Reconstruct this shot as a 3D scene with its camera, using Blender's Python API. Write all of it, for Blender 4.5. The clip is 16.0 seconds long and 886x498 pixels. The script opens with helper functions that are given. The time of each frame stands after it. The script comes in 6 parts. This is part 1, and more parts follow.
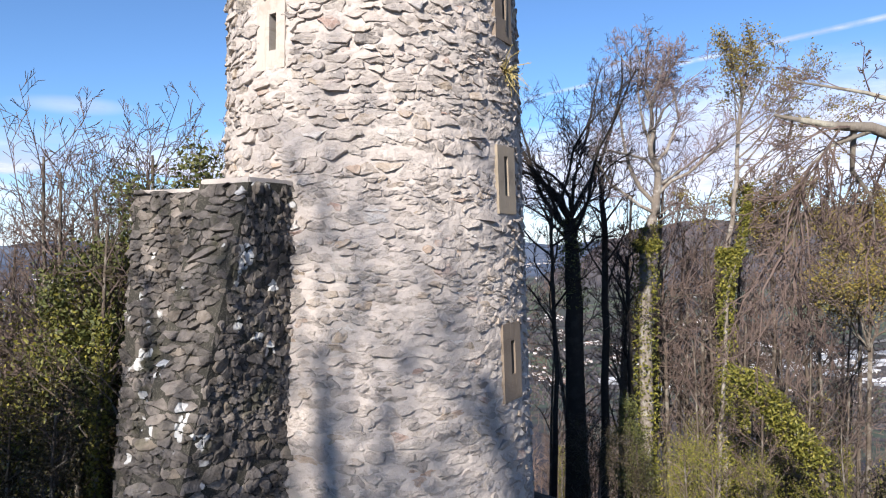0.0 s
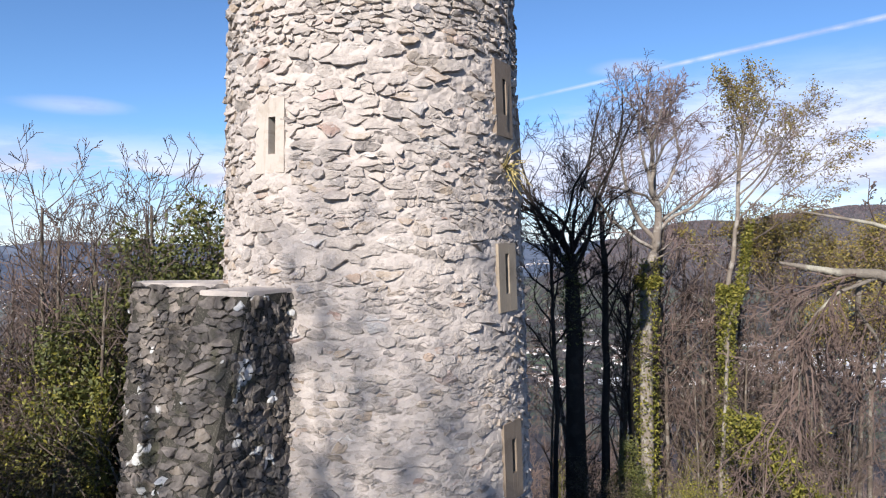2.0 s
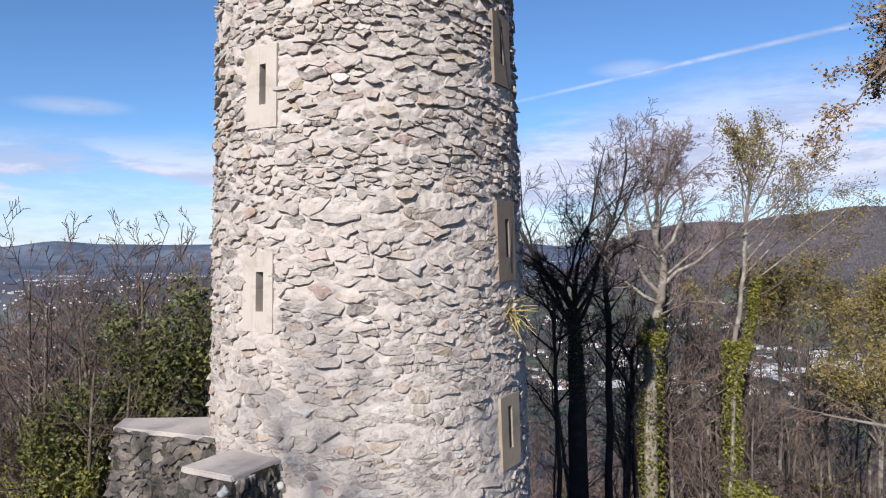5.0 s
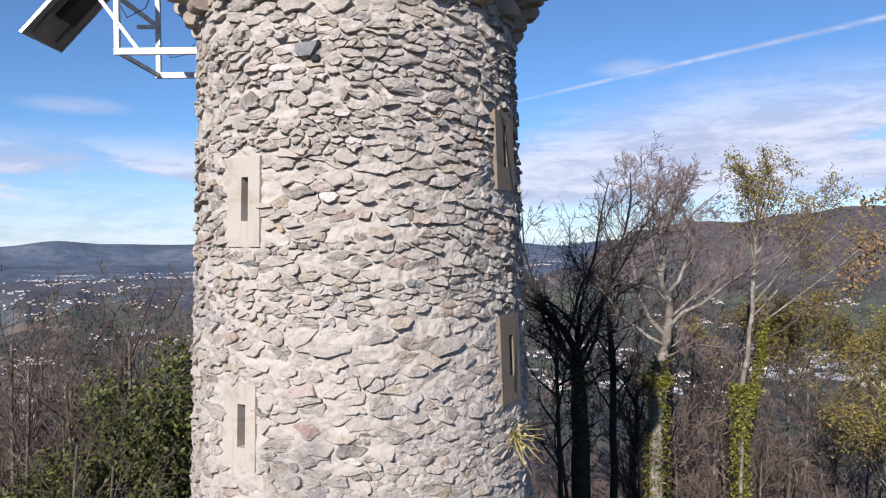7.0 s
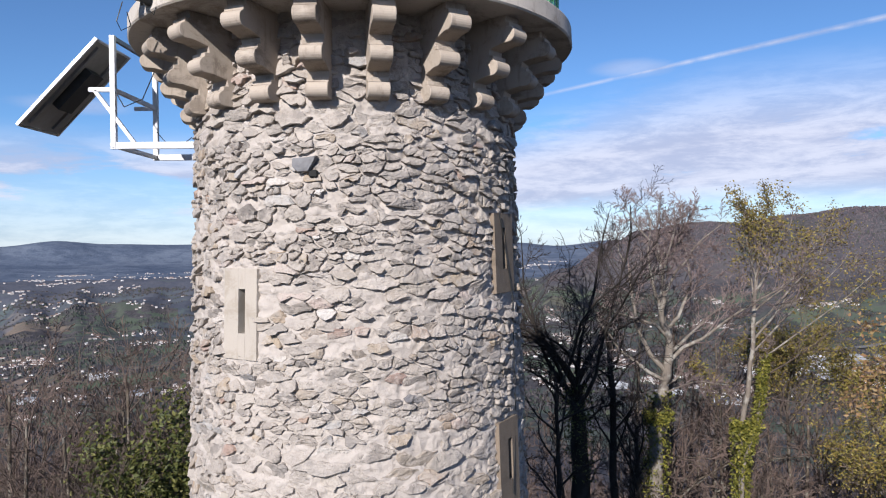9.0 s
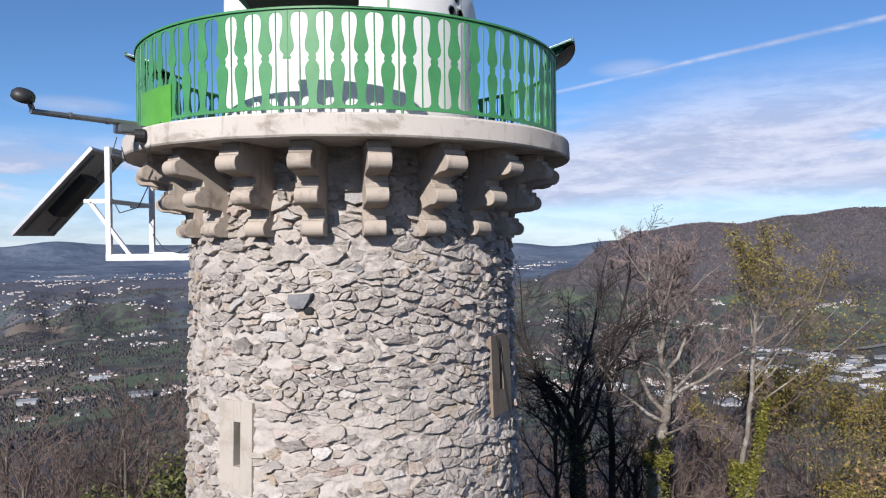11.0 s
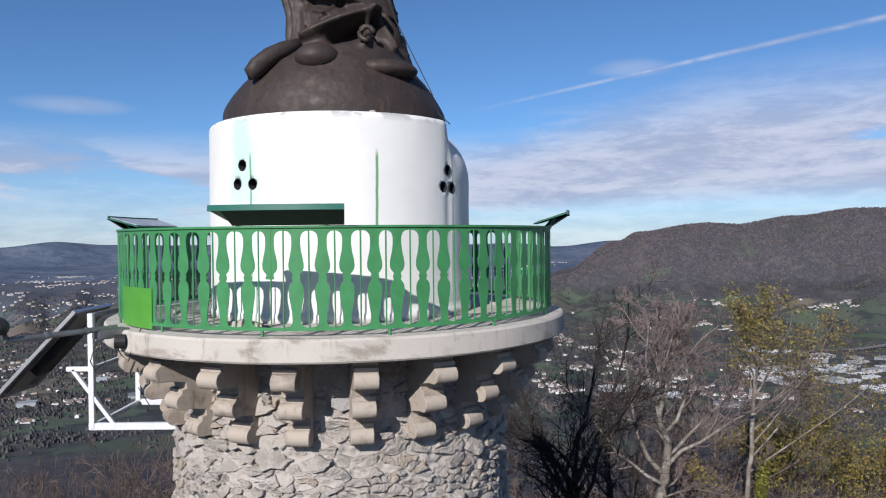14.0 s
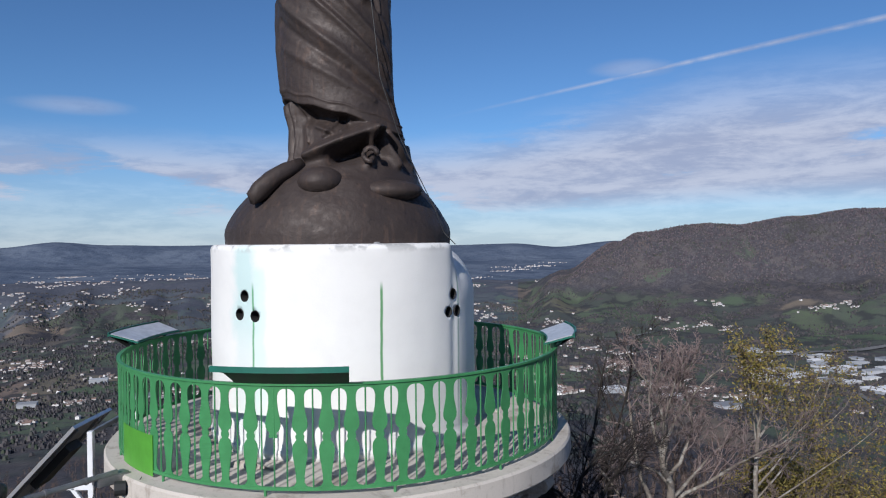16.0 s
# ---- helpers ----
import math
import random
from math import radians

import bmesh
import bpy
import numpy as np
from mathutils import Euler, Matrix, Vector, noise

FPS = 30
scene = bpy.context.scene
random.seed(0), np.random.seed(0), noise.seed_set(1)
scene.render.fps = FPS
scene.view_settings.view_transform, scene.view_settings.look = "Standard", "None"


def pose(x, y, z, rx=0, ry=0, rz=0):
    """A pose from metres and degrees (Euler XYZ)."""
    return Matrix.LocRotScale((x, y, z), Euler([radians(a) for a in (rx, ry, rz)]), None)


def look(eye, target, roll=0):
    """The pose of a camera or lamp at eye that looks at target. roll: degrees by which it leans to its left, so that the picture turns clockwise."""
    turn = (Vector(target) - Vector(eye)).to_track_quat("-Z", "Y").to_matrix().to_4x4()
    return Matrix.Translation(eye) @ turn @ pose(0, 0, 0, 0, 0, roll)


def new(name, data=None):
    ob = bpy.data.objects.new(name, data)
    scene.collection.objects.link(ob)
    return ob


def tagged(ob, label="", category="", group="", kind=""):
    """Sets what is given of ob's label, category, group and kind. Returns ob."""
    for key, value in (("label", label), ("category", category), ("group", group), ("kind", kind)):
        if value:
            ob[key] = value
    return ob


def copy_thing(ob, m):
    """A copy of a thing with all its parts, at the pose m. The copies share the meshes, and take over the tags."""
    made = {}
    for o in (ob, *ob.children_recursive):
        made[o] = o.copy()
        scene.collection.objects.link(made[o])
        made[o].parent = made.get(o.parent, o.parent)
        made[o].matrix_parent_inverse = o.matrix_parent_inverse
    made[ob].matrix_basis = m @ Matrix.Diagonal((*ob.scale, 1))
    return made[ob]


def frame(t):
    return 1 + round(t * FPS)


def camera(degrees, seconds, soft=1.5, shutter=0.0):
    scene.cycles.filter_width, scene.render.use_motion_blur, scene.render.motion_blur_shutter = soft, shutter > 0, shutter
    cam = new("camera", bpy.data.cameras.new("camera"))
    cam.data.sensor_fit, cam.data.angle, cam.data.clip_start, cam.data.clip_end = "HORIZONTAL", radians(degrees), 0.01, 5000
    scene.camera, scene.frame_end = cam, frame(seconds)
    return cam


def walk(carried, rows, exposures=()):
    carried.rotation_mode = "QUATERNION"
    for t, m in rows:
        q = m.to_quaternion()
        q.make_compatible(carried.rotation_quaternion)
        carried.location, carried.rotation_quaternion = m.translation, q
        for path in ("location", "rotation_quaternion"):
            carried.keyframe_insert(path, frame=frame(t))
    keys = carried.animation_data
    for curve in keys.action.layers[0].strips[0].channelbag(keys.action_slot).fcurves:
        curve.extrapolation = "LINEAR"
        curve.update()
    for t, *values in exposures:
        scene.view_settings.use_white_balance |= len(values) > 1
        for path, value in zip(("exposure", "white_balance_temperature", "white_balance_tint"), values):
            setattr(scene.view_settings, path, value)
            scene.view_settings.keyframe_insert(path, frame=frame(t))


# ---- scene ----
cam = camera(63.9, 16.0, soft=1.15)
# seconds, x, y, z, yaw, pitch, roll
ROWS = [
    (0, 1.085, -11.647, 4.363, 0.01, -0.86, 0.56),
    (0.5, 1.090, -11.613, 4.721, 0.00, -0.86, 0.56),
    (1, 1.091, -11.586, 5.072, -0.02, -0.85, 0.54),
    (1.5, 1.087, -11.558, 5.433, -0.01, -0.87, 0.57),
    (2, 1.085, -11.546, 5.784, -0.02, -0.87, 0.56),
    (2.5, 1.073, -11.532, 6.121, -0.04, -0.86, 0.56),
    (3, 1.073, -11.459, 6.463, -0.01, -0.84, 0.54),
    (3.5, 1.082, -11.353, 6.806, -0.01, -0.82, 0.53),
    (4, 1.098, -11.234, 7.152, 0.00, -0.83, 0.54),
    (6.5, 1.143, -10.316, 8.935, 0.02, -0.80, 0.53),
    (7, 1.153, -10.142, 9.338, 0.01, -0.86, 0.56),
    (7.5, 1.168, -10.091, 9.725, 0.02, -0.87, 0.56),
    (8, 1.171, -10.078, 10.056, 0.01, -0.87, 0.55),
    (8.5, 1.179, -10.070, 10.334, 0.03, -0.87, 0.56),
    (9, 1.183, -10.060, 10.634, 0.02, -0.87, 0.55),
    (11.5, 1.271, -9.951, 12.530, 0.00, -0.85, 0.53),
    (12, 1.318, -9.900, 12.897, 0.00, -0.86, 0.55),
    (12.5, 1.355, -9.850, 13.275, 0.01, -0.84, 0.55),
    (13, 1.369, -9.823, 13.626, 0.01, -0.85, 0.56),
    (13.5, 1.368, -9.783, 13.992, 0.00, -0.85, 0.57),
    (14, 1.366, -9.723, 14.361, -0.01, -0.86, 0.56),
    (14.5, 1.358, -9.663, 14.736, -0.03, -0.85, 0.56),
    (15, 1.342, -9.609, 15.114, 0.00, -0.85, 0.56),
    (15.5, 1.335, -9.591, 15.492, -0.01, -0.85, 0.55),
    (16, 1.320, -9.566, 15.872, 0.01, -0.85, 0.56),
]
EXPOSURES = [(0, 1.02, 6600, 14), (3, 0.76, 6480, 14), (6.5, 0.60, 6400, 14), (9, 0.54, 6360, 14), (11.5, 0.46, 6330, 13.5), (14, 0.22, 6220, 12), (16, 0.03, 6100, 12)]
walk(cam, [(t, pose(x, y, z, 90 + pitch, roll, yaw)) for t, x, y, z, yaw, pitch, roll in ROWS], EXPOSURES)

# ---- light ----
SUN_AZ, SUN_EL = 20.5, 30.0          # degrees: to the left of straight behind, above the horizon
sun_dir = Vector((-math.sin(radians(SUN_AZ)) * math.cos(radians(SUN_EL)),
                  -math.cos(radians(SUN_AZ)) * math.cos(radians(SUN_EL)), math.sin(radians(SUN_EL))))
sun = new("sun", bpy.data.lights.new("sun", "SUN"))
sun.data.energy, sun.data.angle, sun.data.color = 5.0, radians(0.53), (1.0, 0.95, 0.87)
sun.matrix_world = look(sun_dir * 50, (0, 0, 0))

world = bpy.data.worlds.new("world")
scene.world = world
world.use_nodes = True
wn, wl = world.node_tree.nodes, world.node_tree.links
wn.clear()


def wmath(op, a, b=None):
    n = wn.new("ShaderNodeMath")
    n.operation = op
    for i, v in enumerate((a, b)):
        if v is None:
            continue
        if isinstance(v, (int, float)):
            n.inputs[i].default_value = v
        else:
            wl.new(v, n.inputs[i])
    return n.outputs[0]


def wrange(v, a, b, lo=0.0, hi=1.0):
    n = wn.new("ShaderNodeMapRange")
    n.interpolation_type = "SMOOTHSTEP"
    wl.new(v, n.inputs[0])
    for i, q in enumerate((a, b, lo, hi)):
        n.inputs[i + 1].default_value = q
    return n.outputs[0]


sky = wn.new("ShaderNodeTexSky")
sky.sky_type, sky.sun_disc = "NISHITA", False
sky.sun_elevation, sky.sun_rotation = radians(SUN_EL), radians(180 + SUN_AZ)
sky.altitude, sky.air_density, sky.dust_density, sky.ozone_density = 2000, 1.0, 0.1, 5.0
coord = wn.new("ShaderNodeTexCoord")
split = wn.new("ShaderNodeSeparateXYZ")
wl.new(coord.outputs["Generated"], split.inputs[0])
dx, dy, dz = split.outputs
# cloud banks: soft noise over azimuth and height, drawn out along the horizon
az = wmath("ARCTAN2", dx, dy)
comb = wn.new("ShaderNodeCombineXYZ")
wl.new(wmath("MULTIPLY", az, 2.7), comb.inputs[0])
wl.new(wmath("MULTIPLY", dz, 12.0), comb.inputs[1])
comb.inputs[2].default_value = 4.3


def wnoise(scale, detail, rough, dist):
    n = wn.new("ShaderNodeTexNoise")
    wl.new(comb.outputs[0], n.inputs["Vector"])
    for k, v in (("Scale", scale), ("Detail", detail), ("Roughness", rough), ("Distortion", dist)):
        n.inputs[k].default_value = v
    return n.outputs[0]


big, fine = wnoise(1.15, 9, 0.58, 0.15), wnoise(3.4, 9, 0.66, 0.25)
lump = wmath("ADD", wmath("MULTIPLY", big, 0.65), wmath("MULTIPLY", fine, 0.35))
right = wrange(az, -0.05, 0.42)
reach = wmath("ADD", wmath("MULTIPLY", right, 0.07), 0.115)
height = wmath("DIVIDE", wmath("SUBTRACT", dz, 0.01), reach)
fade = wmath("MULTIPLY", wrange(height, 0.0, 0.35), wrange(height, 1.25, 0.6))
bias = wmath("ADD", lump, wmath("ADD", wmath("MULTIPLY", right, 0.085), 0.018))
cover = wmath("MULTIPLY", wmath("MULTIPLY", wrange(bias, 0.41, 0.54), fade), 0.93)
# two thin pinkish puffs by themselves
for paz, pz, pw, ph in ((-0.475, 0.168, 0.075, 0.012), (0.262, 0.222, 0.060, 0.014)):
    e = wmath("ADD", wmath("POWER", wmath("DIVIDE", wmath("SUBTRACT", az, paz), pw), 2.0), wmath("POWER", wmath("DIVIDE", wmath("SUBTRACT", dz, pz), ph), 2.0))
    puff = wmath("MULTIPLY", wmath("MULTIPLY", wrange(wmath("ADD", e, wmath("MULTIPLY", fine, 1.6)), 2.0, 0.5), 0.42), wrange(dy, 0.1, 0.3))
    cover = wmath("MAXIMUM", cover, puff)
veil = wmath("MULTIPLY", wrange(dz, 0.14, 0.0), 0.55)
cover = wmath("MINIMUM", wmath("MAXIMUM", cover, veil), 1.0)
# contrail: a thin band along one great circle
trail_a, trail_b = Vector((0.2528, 1.0, 0.2237)).normalized(), Vector((0.6177, 1.0, 0.3030)).normalized()
tn = trail_a.cross(trail_b).normalized()
off = wmath("ADD", wmath("ADD", wmath("MULTIPLY", dx, tn.x), wmath("MULTIPLY", dy, tn.y)), wmath("MULTIPLY", dz, tn.z))
tnoise = wn.new("ShaderNodeTexNoise")
tnoise.inputs["Scale"].default_value = 45.0
tnoise.inputs["Detail"].default_value = 4.0
wl.new(coord.outputs["Generated"], tnoise.inputs["Vector"])
wide = wrange(dx, 0.05, 0.5, 0.0030, 0.0046)
line = wmath("SUBTRACT", 1.0, wmath("MINIMUM", wmath("DIVIDE", wmath("ABSOLUTE", off), wide), 1.0))
line = wmath("MULTIPLY", wmath("MULTIPLY", line, wrange(tnoise.outputs[0], 0.30, 0.62, 0.45, 1.0)), wrange(dx, -0.02, 0.30, 0.0, 0.68))
line = wmath("MULTIPLY", line, wrange(dy, 0.1, 0.3))
cover = wmath("MAXIMUM", cover, line)
mix = wn.new("ShaderNodeMix")
mix.data_type = "RGBA"
wl.new(cover, mix.inputs[0])
clear = wn.new("ShaderNodeMix")
clear.data_type, clear.blend_type = "RGBA", "MULTIPLY"
clear.inputs[0].default_value = 1.0
wl.new(sky.outputs[0], clear.inputs[6])
clear.inputs[7].default_value = (0.90, 1.08, 1.16, 1)
wl.new(clear.outputs[2], mix.inputs[6])
shade = wn.new("ShaderNodeMix")
shade.data_type = "RGBA"
wl.new(wrange(fine, 0.38, 0.62), shade.inputs[0])
shade.inputs[6].default_value = (4.5, 5.0, 6.6, 1)
shade.inputs[7].default_value = (6.8, 7.1, 8.2, 1)
wl.new(shade.outputs[2], mix.inputs[7])
bg = wn.new("ShaderNodeBackground")
bg.inputs[1].default_value = 0.078
wl.new(mix.outputs[2], bg.inputs[0])
wo = wn.new("ShaderNodeOutputWorld")
wl.new(bg.outputs[0], wo.inputs[0])


# ---- materials ----
class Mat:
    """A node material with short ways to make textures."""

    def __init__(self, name, rough=0.8, metal=0.0, spec=0.4):
        self.m = bpy.data.materials.new(name)
        self.m.use_nodes = True
        self.n, self.l = self.m.node_tree.nodes, self.m.node_tree.links
        self.p = self.n["Principled BSDF"]
        self.p.inputs["Roughness"].default_value = rough
        self.p.inputs["Metallic"].default_value = metal
        self.p.inputs["Specular IOR Level"].default_value = spec
        self.geo = self.n.new("ShaderNodeNewGeometry")
        self.pos = self.geo.outputs["Position"]

    def put(self, sock, v):
        if isinstance(v, (int, float)):
            sock.default_value = v
        elif isinstance(v, tuple):
            sock.default_value = (*v, 1) if len(v) == 3 and len(sock.default_value) == 4 else v
        else:
            self.l.new(v, sock)

    def noise(self, scale, detail=4, rough=0.55, vec=None, dist=0.0):
        t = self.n.new("ShaderNodeTexNoise")
        self.l.new(vec or self.pos, t.inputs["Vector"])
        for k, v in (("Scale", scale), ("Detail", detail), ("Roughness", rough), ("Distortion", dist)):
            t.inputs[k].default_value = v
        return t.outputs[0]

    def scaled(self, sx, sy, sz, vec=None):
        t = self.n.new("ShaderNodeMapping")
        self.l.new(vec or self.pos, t.inputs[0])
        t.inputs["Scale"].default_value = (sx, sy, sz)
        return t.outputs[0]

    def voronoi(self, scale, out="Color", feature="F1", vec=None, rand=1.0):
        t = self.n.new("ShaderNodeTexVoronoi")
        t.feature = feature
        self.l.new(vec or self.pos, t.inputs["Vector"])
        t.inputs["Scale"].default_value = scale
        t.inputs["Randomness"].default_value = rand
        return t.outputs[out]

    def ramp(self, v, *stops):
        t = self.n.new("ShaderNodeValToRGB")
        self.l.new(v, t.inputs[0])
        e = t.color_ramp.elements
        while len(e) < len(stops):
            e.new(0.5)
        for el, (at, c) in zip(e, stops):
            el.position, el.color = at, (*c, 1) if isinstance(c, tuple) else (c, c, c, 1)
        return t.outputs[0]

    def span(self, v, a, b, lo=0.0, hi=1.0):
        t = self.n.new("ShaderNodeMapRange")
        t.interpolation_type = "SMOOTHSTEP"
        self.l.new(v, t.inputs[0])
        for i, q in enumerate((a, b, lo, hi)):
            t.inputs[i + 1].default_value = q
        return t.outputs[0]

    def math(self, op, a, b=0.0):
        t = self.n.new("ShaderNodeMath")
        t.operation = op
        self.put(t.inputs[0], a)
        self.put(t.inputs[1], b)
        return t.outputs[0]

    def mix(self, f, a, b, how="MIX"):
        t = self.n.new("ShaderNodeMix")
        t.data_type, t.blend_type = "RGBA", how
        self.put(t.inputs[0], f)
        self.put(t.inputs[6], a)
        self.put(t.inputs[7], b)
        return t.outputs[2]

    def random(self):
        oi = self.n.new("ShaderNodeObjectInfo")
        return self.math("FRACT", self.math("ADD", oi.outputs["Random"], self.geo.outputs["Random Per Island"]))

    def axes(self):
        t = self.n.new("ShaderNodeSeparateXYZ")
        self.l.new(self.pos, t.inputs[0])
        return t.outputs

    def base(self, c):
        self.put(self.p.inputs["Base Color"], c)
        return self

    def rough(self, v):
        self.put(self.p.inputs["Roughness"], v)
        return self

    def bump(self, h, strength=0.4, dist=0.01):
        t = self.n.new("ShaderNodeBump")
        t.inputs["Strength"].default_value = strength
        t.inputs["Distance"].default_value = dist
        self.l.new(h, t.inputs["Height"])
        self.l.new(t.outputs[0], self.p.inputs["Normal"])
        return self


def make_stone(name, stops, lichen=0.0, smear=1.25):
    k = Mat(name, 0.92, 0, 0.2)
    c = k.ramp(k.random(), *stops)
    c = k.mix(k.span(k.noise(5.5, 6, 0.68), 0.42, 0.60, 0, 0.60 * smear), c, (0.445, 0.400, 0.360))
    c = k.mix(k.span(k.noise(48, 5, 0.75), 0.44, 0.70, 0.0, 0.42), c, (0.200, 0.180, 0.162))
    c = k.mix(k.span(k.noise(1.1, 4), 0.52, 0.72, 0, 0.32), c, (0.258, 0.224, 0.172))
    if lichen:
        c = k.mix(0.45, c, k.ramp(k.random(), *stops))
        c = k.mix(k.span(k.noise(3.3, 4), 0.45, 0.62, 0, 0.6), c, (0.044, 0.040, 0.037))
        c = k.mix(k.span(k.noise(1.3, 4, dist=0.3), 0.55, 0.66, 0, 0.5), c, (0.045, 0.050, 0.020))
        c = k.mix(k.span(k.noise(2.6, 3, 0.4, dist=0.3), 0.64, 0.67, 0, lichen), c, (0.56, 0.56, 0.54))
    h = k.math("ADD", k.noise(22, 6, 0.65), k.math("MULTIPLY", k.noise(6, 3), 1.6))
    return k.base(c).bump(h, 0.95, 0.04).m


STONE = make_stone("rubble_stone", ((0.0, (0.215, 0.195, 0.180)), (0.2, (0.392, 0.350, 0.315)), (0.42, (0.285, 0.262, 0.243)), (0.6, (0.445, 0.400, 0.358)),
                                    (0.76, (0.330, 0.294, 0.264)), (0.88, (0.370, 0.300, 0.225)), (0.93, (0.345, 0.245, 0.208)), (0.965, (0.560, 0.535, 0.505)), (1.0, (0.200, 0.198, 0.208))))
# buttress stone: weathering, moss and lichen, plus shade painted into the dark tones
DARK_STONE = make_stone("weathered_shaded_stone", ((0.0, (0.050, 0.045, 0.042)), (0.25, (0.140, 0.124, 0.112)), (0.5, (0.070, 0.064, 0.058)), (0.7, (0.26, 0.225, 0.192)), (0.85, (0.100, 0.088, 0.078)), (1.0, (0.20, 0.165, 0.125))), 0.95, 0.6)


def mortar_mat(name, a, b):
    k = Mat(name, 0.95, 0, 0.15)
    c = k.mix(k.noise(3, 5), a, b)
    c = k.mix(k.span(k.noise(34, 5, 0.75), 0.48, 0.68, 0, 0.35), c, (0.290, 0.255, 0.225))
    return k.base(c).bump(k.math("ADD", k.noise(30, 6, 0.7), k.noise(8, 3)), 0.8, 0.025).m


MORTAR = mortar_mat("lime_mortar", (0.482, 0.438, 0.402), (0.382, 0.344, 0.314))
# mossy buttress mortar, painted darker still to stand for shade
DARK_MORTAR = mortar_mat("mossy_shaded_mortar", (0.060, 0.056, 0.046), (0.030, 0.030, 0.023))


def concrete_mat(name, a, b, stain):
    k = Mat(name, 0.88, 0, 0.25)
    c = k.mix(k.noise(2.2, 5), a, b)
    c = k.mix(k.span(k.noise(1.6, 6, 0.7, vec=k.scaled(1, 1, 1.6), dist=0.4), 0.50, 0.64, 0, 0.65), c, stain)
    c = k.mix(k.span(k.noise(5, 5, 0.6, vec=k.scaled(2.5, 2.5, 0.5)), 0.55, 0.7, 0, 0.4), c, stain)
    c = k.mix(k.span(k.noise(70, 3), 0.45, 0.75, 0, 0.25), c, (0.3, 0.28, 0.26))
    return k.base(c).bump(k.noise(45, 5, 0.7), 0.35, 0.01).m


CONCRETE = concrete_mat("deck_concrete", (0.52, 0.475, 0.425), (0.42, 0.385, 0.345), (0.20, 0.165, 0.13))
SANDSTONE = concrete_mat("cut_sandstone", (0.43, 0.370, 0.308), (0.33, 0.28, 0.235), (0.16, 0.13, 0.105))
SURROUND = concrete_mat("window_cement", (0.43, 0.385, 0.335), (0.36, 0.325, 0.285), (0.28, 0.24, 0.19))
TAN_SURROUND = concrete_mat("window_tan_stone", (0.30, 0.25, 0.185), (0.25, 0.21, 0.16), (0.19, 0.155, 0.115))
BROWN_SURROUND = concrete_mat("window_sandstone", (0.20, 0.16, 0.12), (0.165, 0.13, 0.10), (0.12, 0.095, 0.07))


def plain(name, c, rough=0.6, metal=0.0, var=0.25, scale=6, bump=0.0, spec=0.4):
    k = Mat(name, rough, metal, spec)
    d = tuple(v * (1 - var) for v in c)
    col = k.mix(k.span(k.noise(scale, 5, 0.6), 0.3, 0.7), c, d)
    col = k.mix(k.span(k.noise(scale * 9, 3), 0.45, 0.8, 0, var), col, tuple(v * 0.6 for v in c))
    k.base(col)
    if bump:
        k.bump(k.noise(scale * 5, 5), bump, 0.01)
    return k.m


GREEN = plain("green_paint", (0.054, 0.228, 0.084), 0.45, 0.0, 0.18, 5, 0.05)
TEAL = plain("dark_green_paint", (0.012, 0.12, 0.085), 0.4, 0.0, 0.2, 7)
LIME = plain("bright_green_paint", (0.085, 0.30, 0.035), 0.45, 0.0, 0.15, 5)
WHITE_METAL = plain("white_enamel", (0.66, 0.67, 0.69), 0.4, 0.0, 0.1, 4)
PANEL_FRAME = plain("aluminium", (0.62, 0.62, 0.63), 0.35, 0.8, 0.1, 8)
PANEL_BACK = plain("panel_backsheet", (0.30, 0.28, 0.26), 0.6, 0.0, 0.25, 3)
BLACK = plain("black_plastic", (0.03, 0.03, 0.03), 0.5, 0.0, 0.3, 12)
# near-black colour painted inside hollows in place of their shade
HOLLOW_SHADE = plain("hollow_shade", (0.02, 0.02, 0.02), 0.9, 0.0, 0.2, 12)
GREY_METAL = plain("galvanised_steel", (0.28, 0.28, 0.29), 0.45, 0.7, 0.25, 10)
CELLS = plain("solar_cells", (0.01, 0.014, 0.04), 0.12, 0.0, 0.2, 20)
BRASS = plain("table_face", (0.55, 0.56, 0.58), 0.35, 0.2, 0.25, 9)


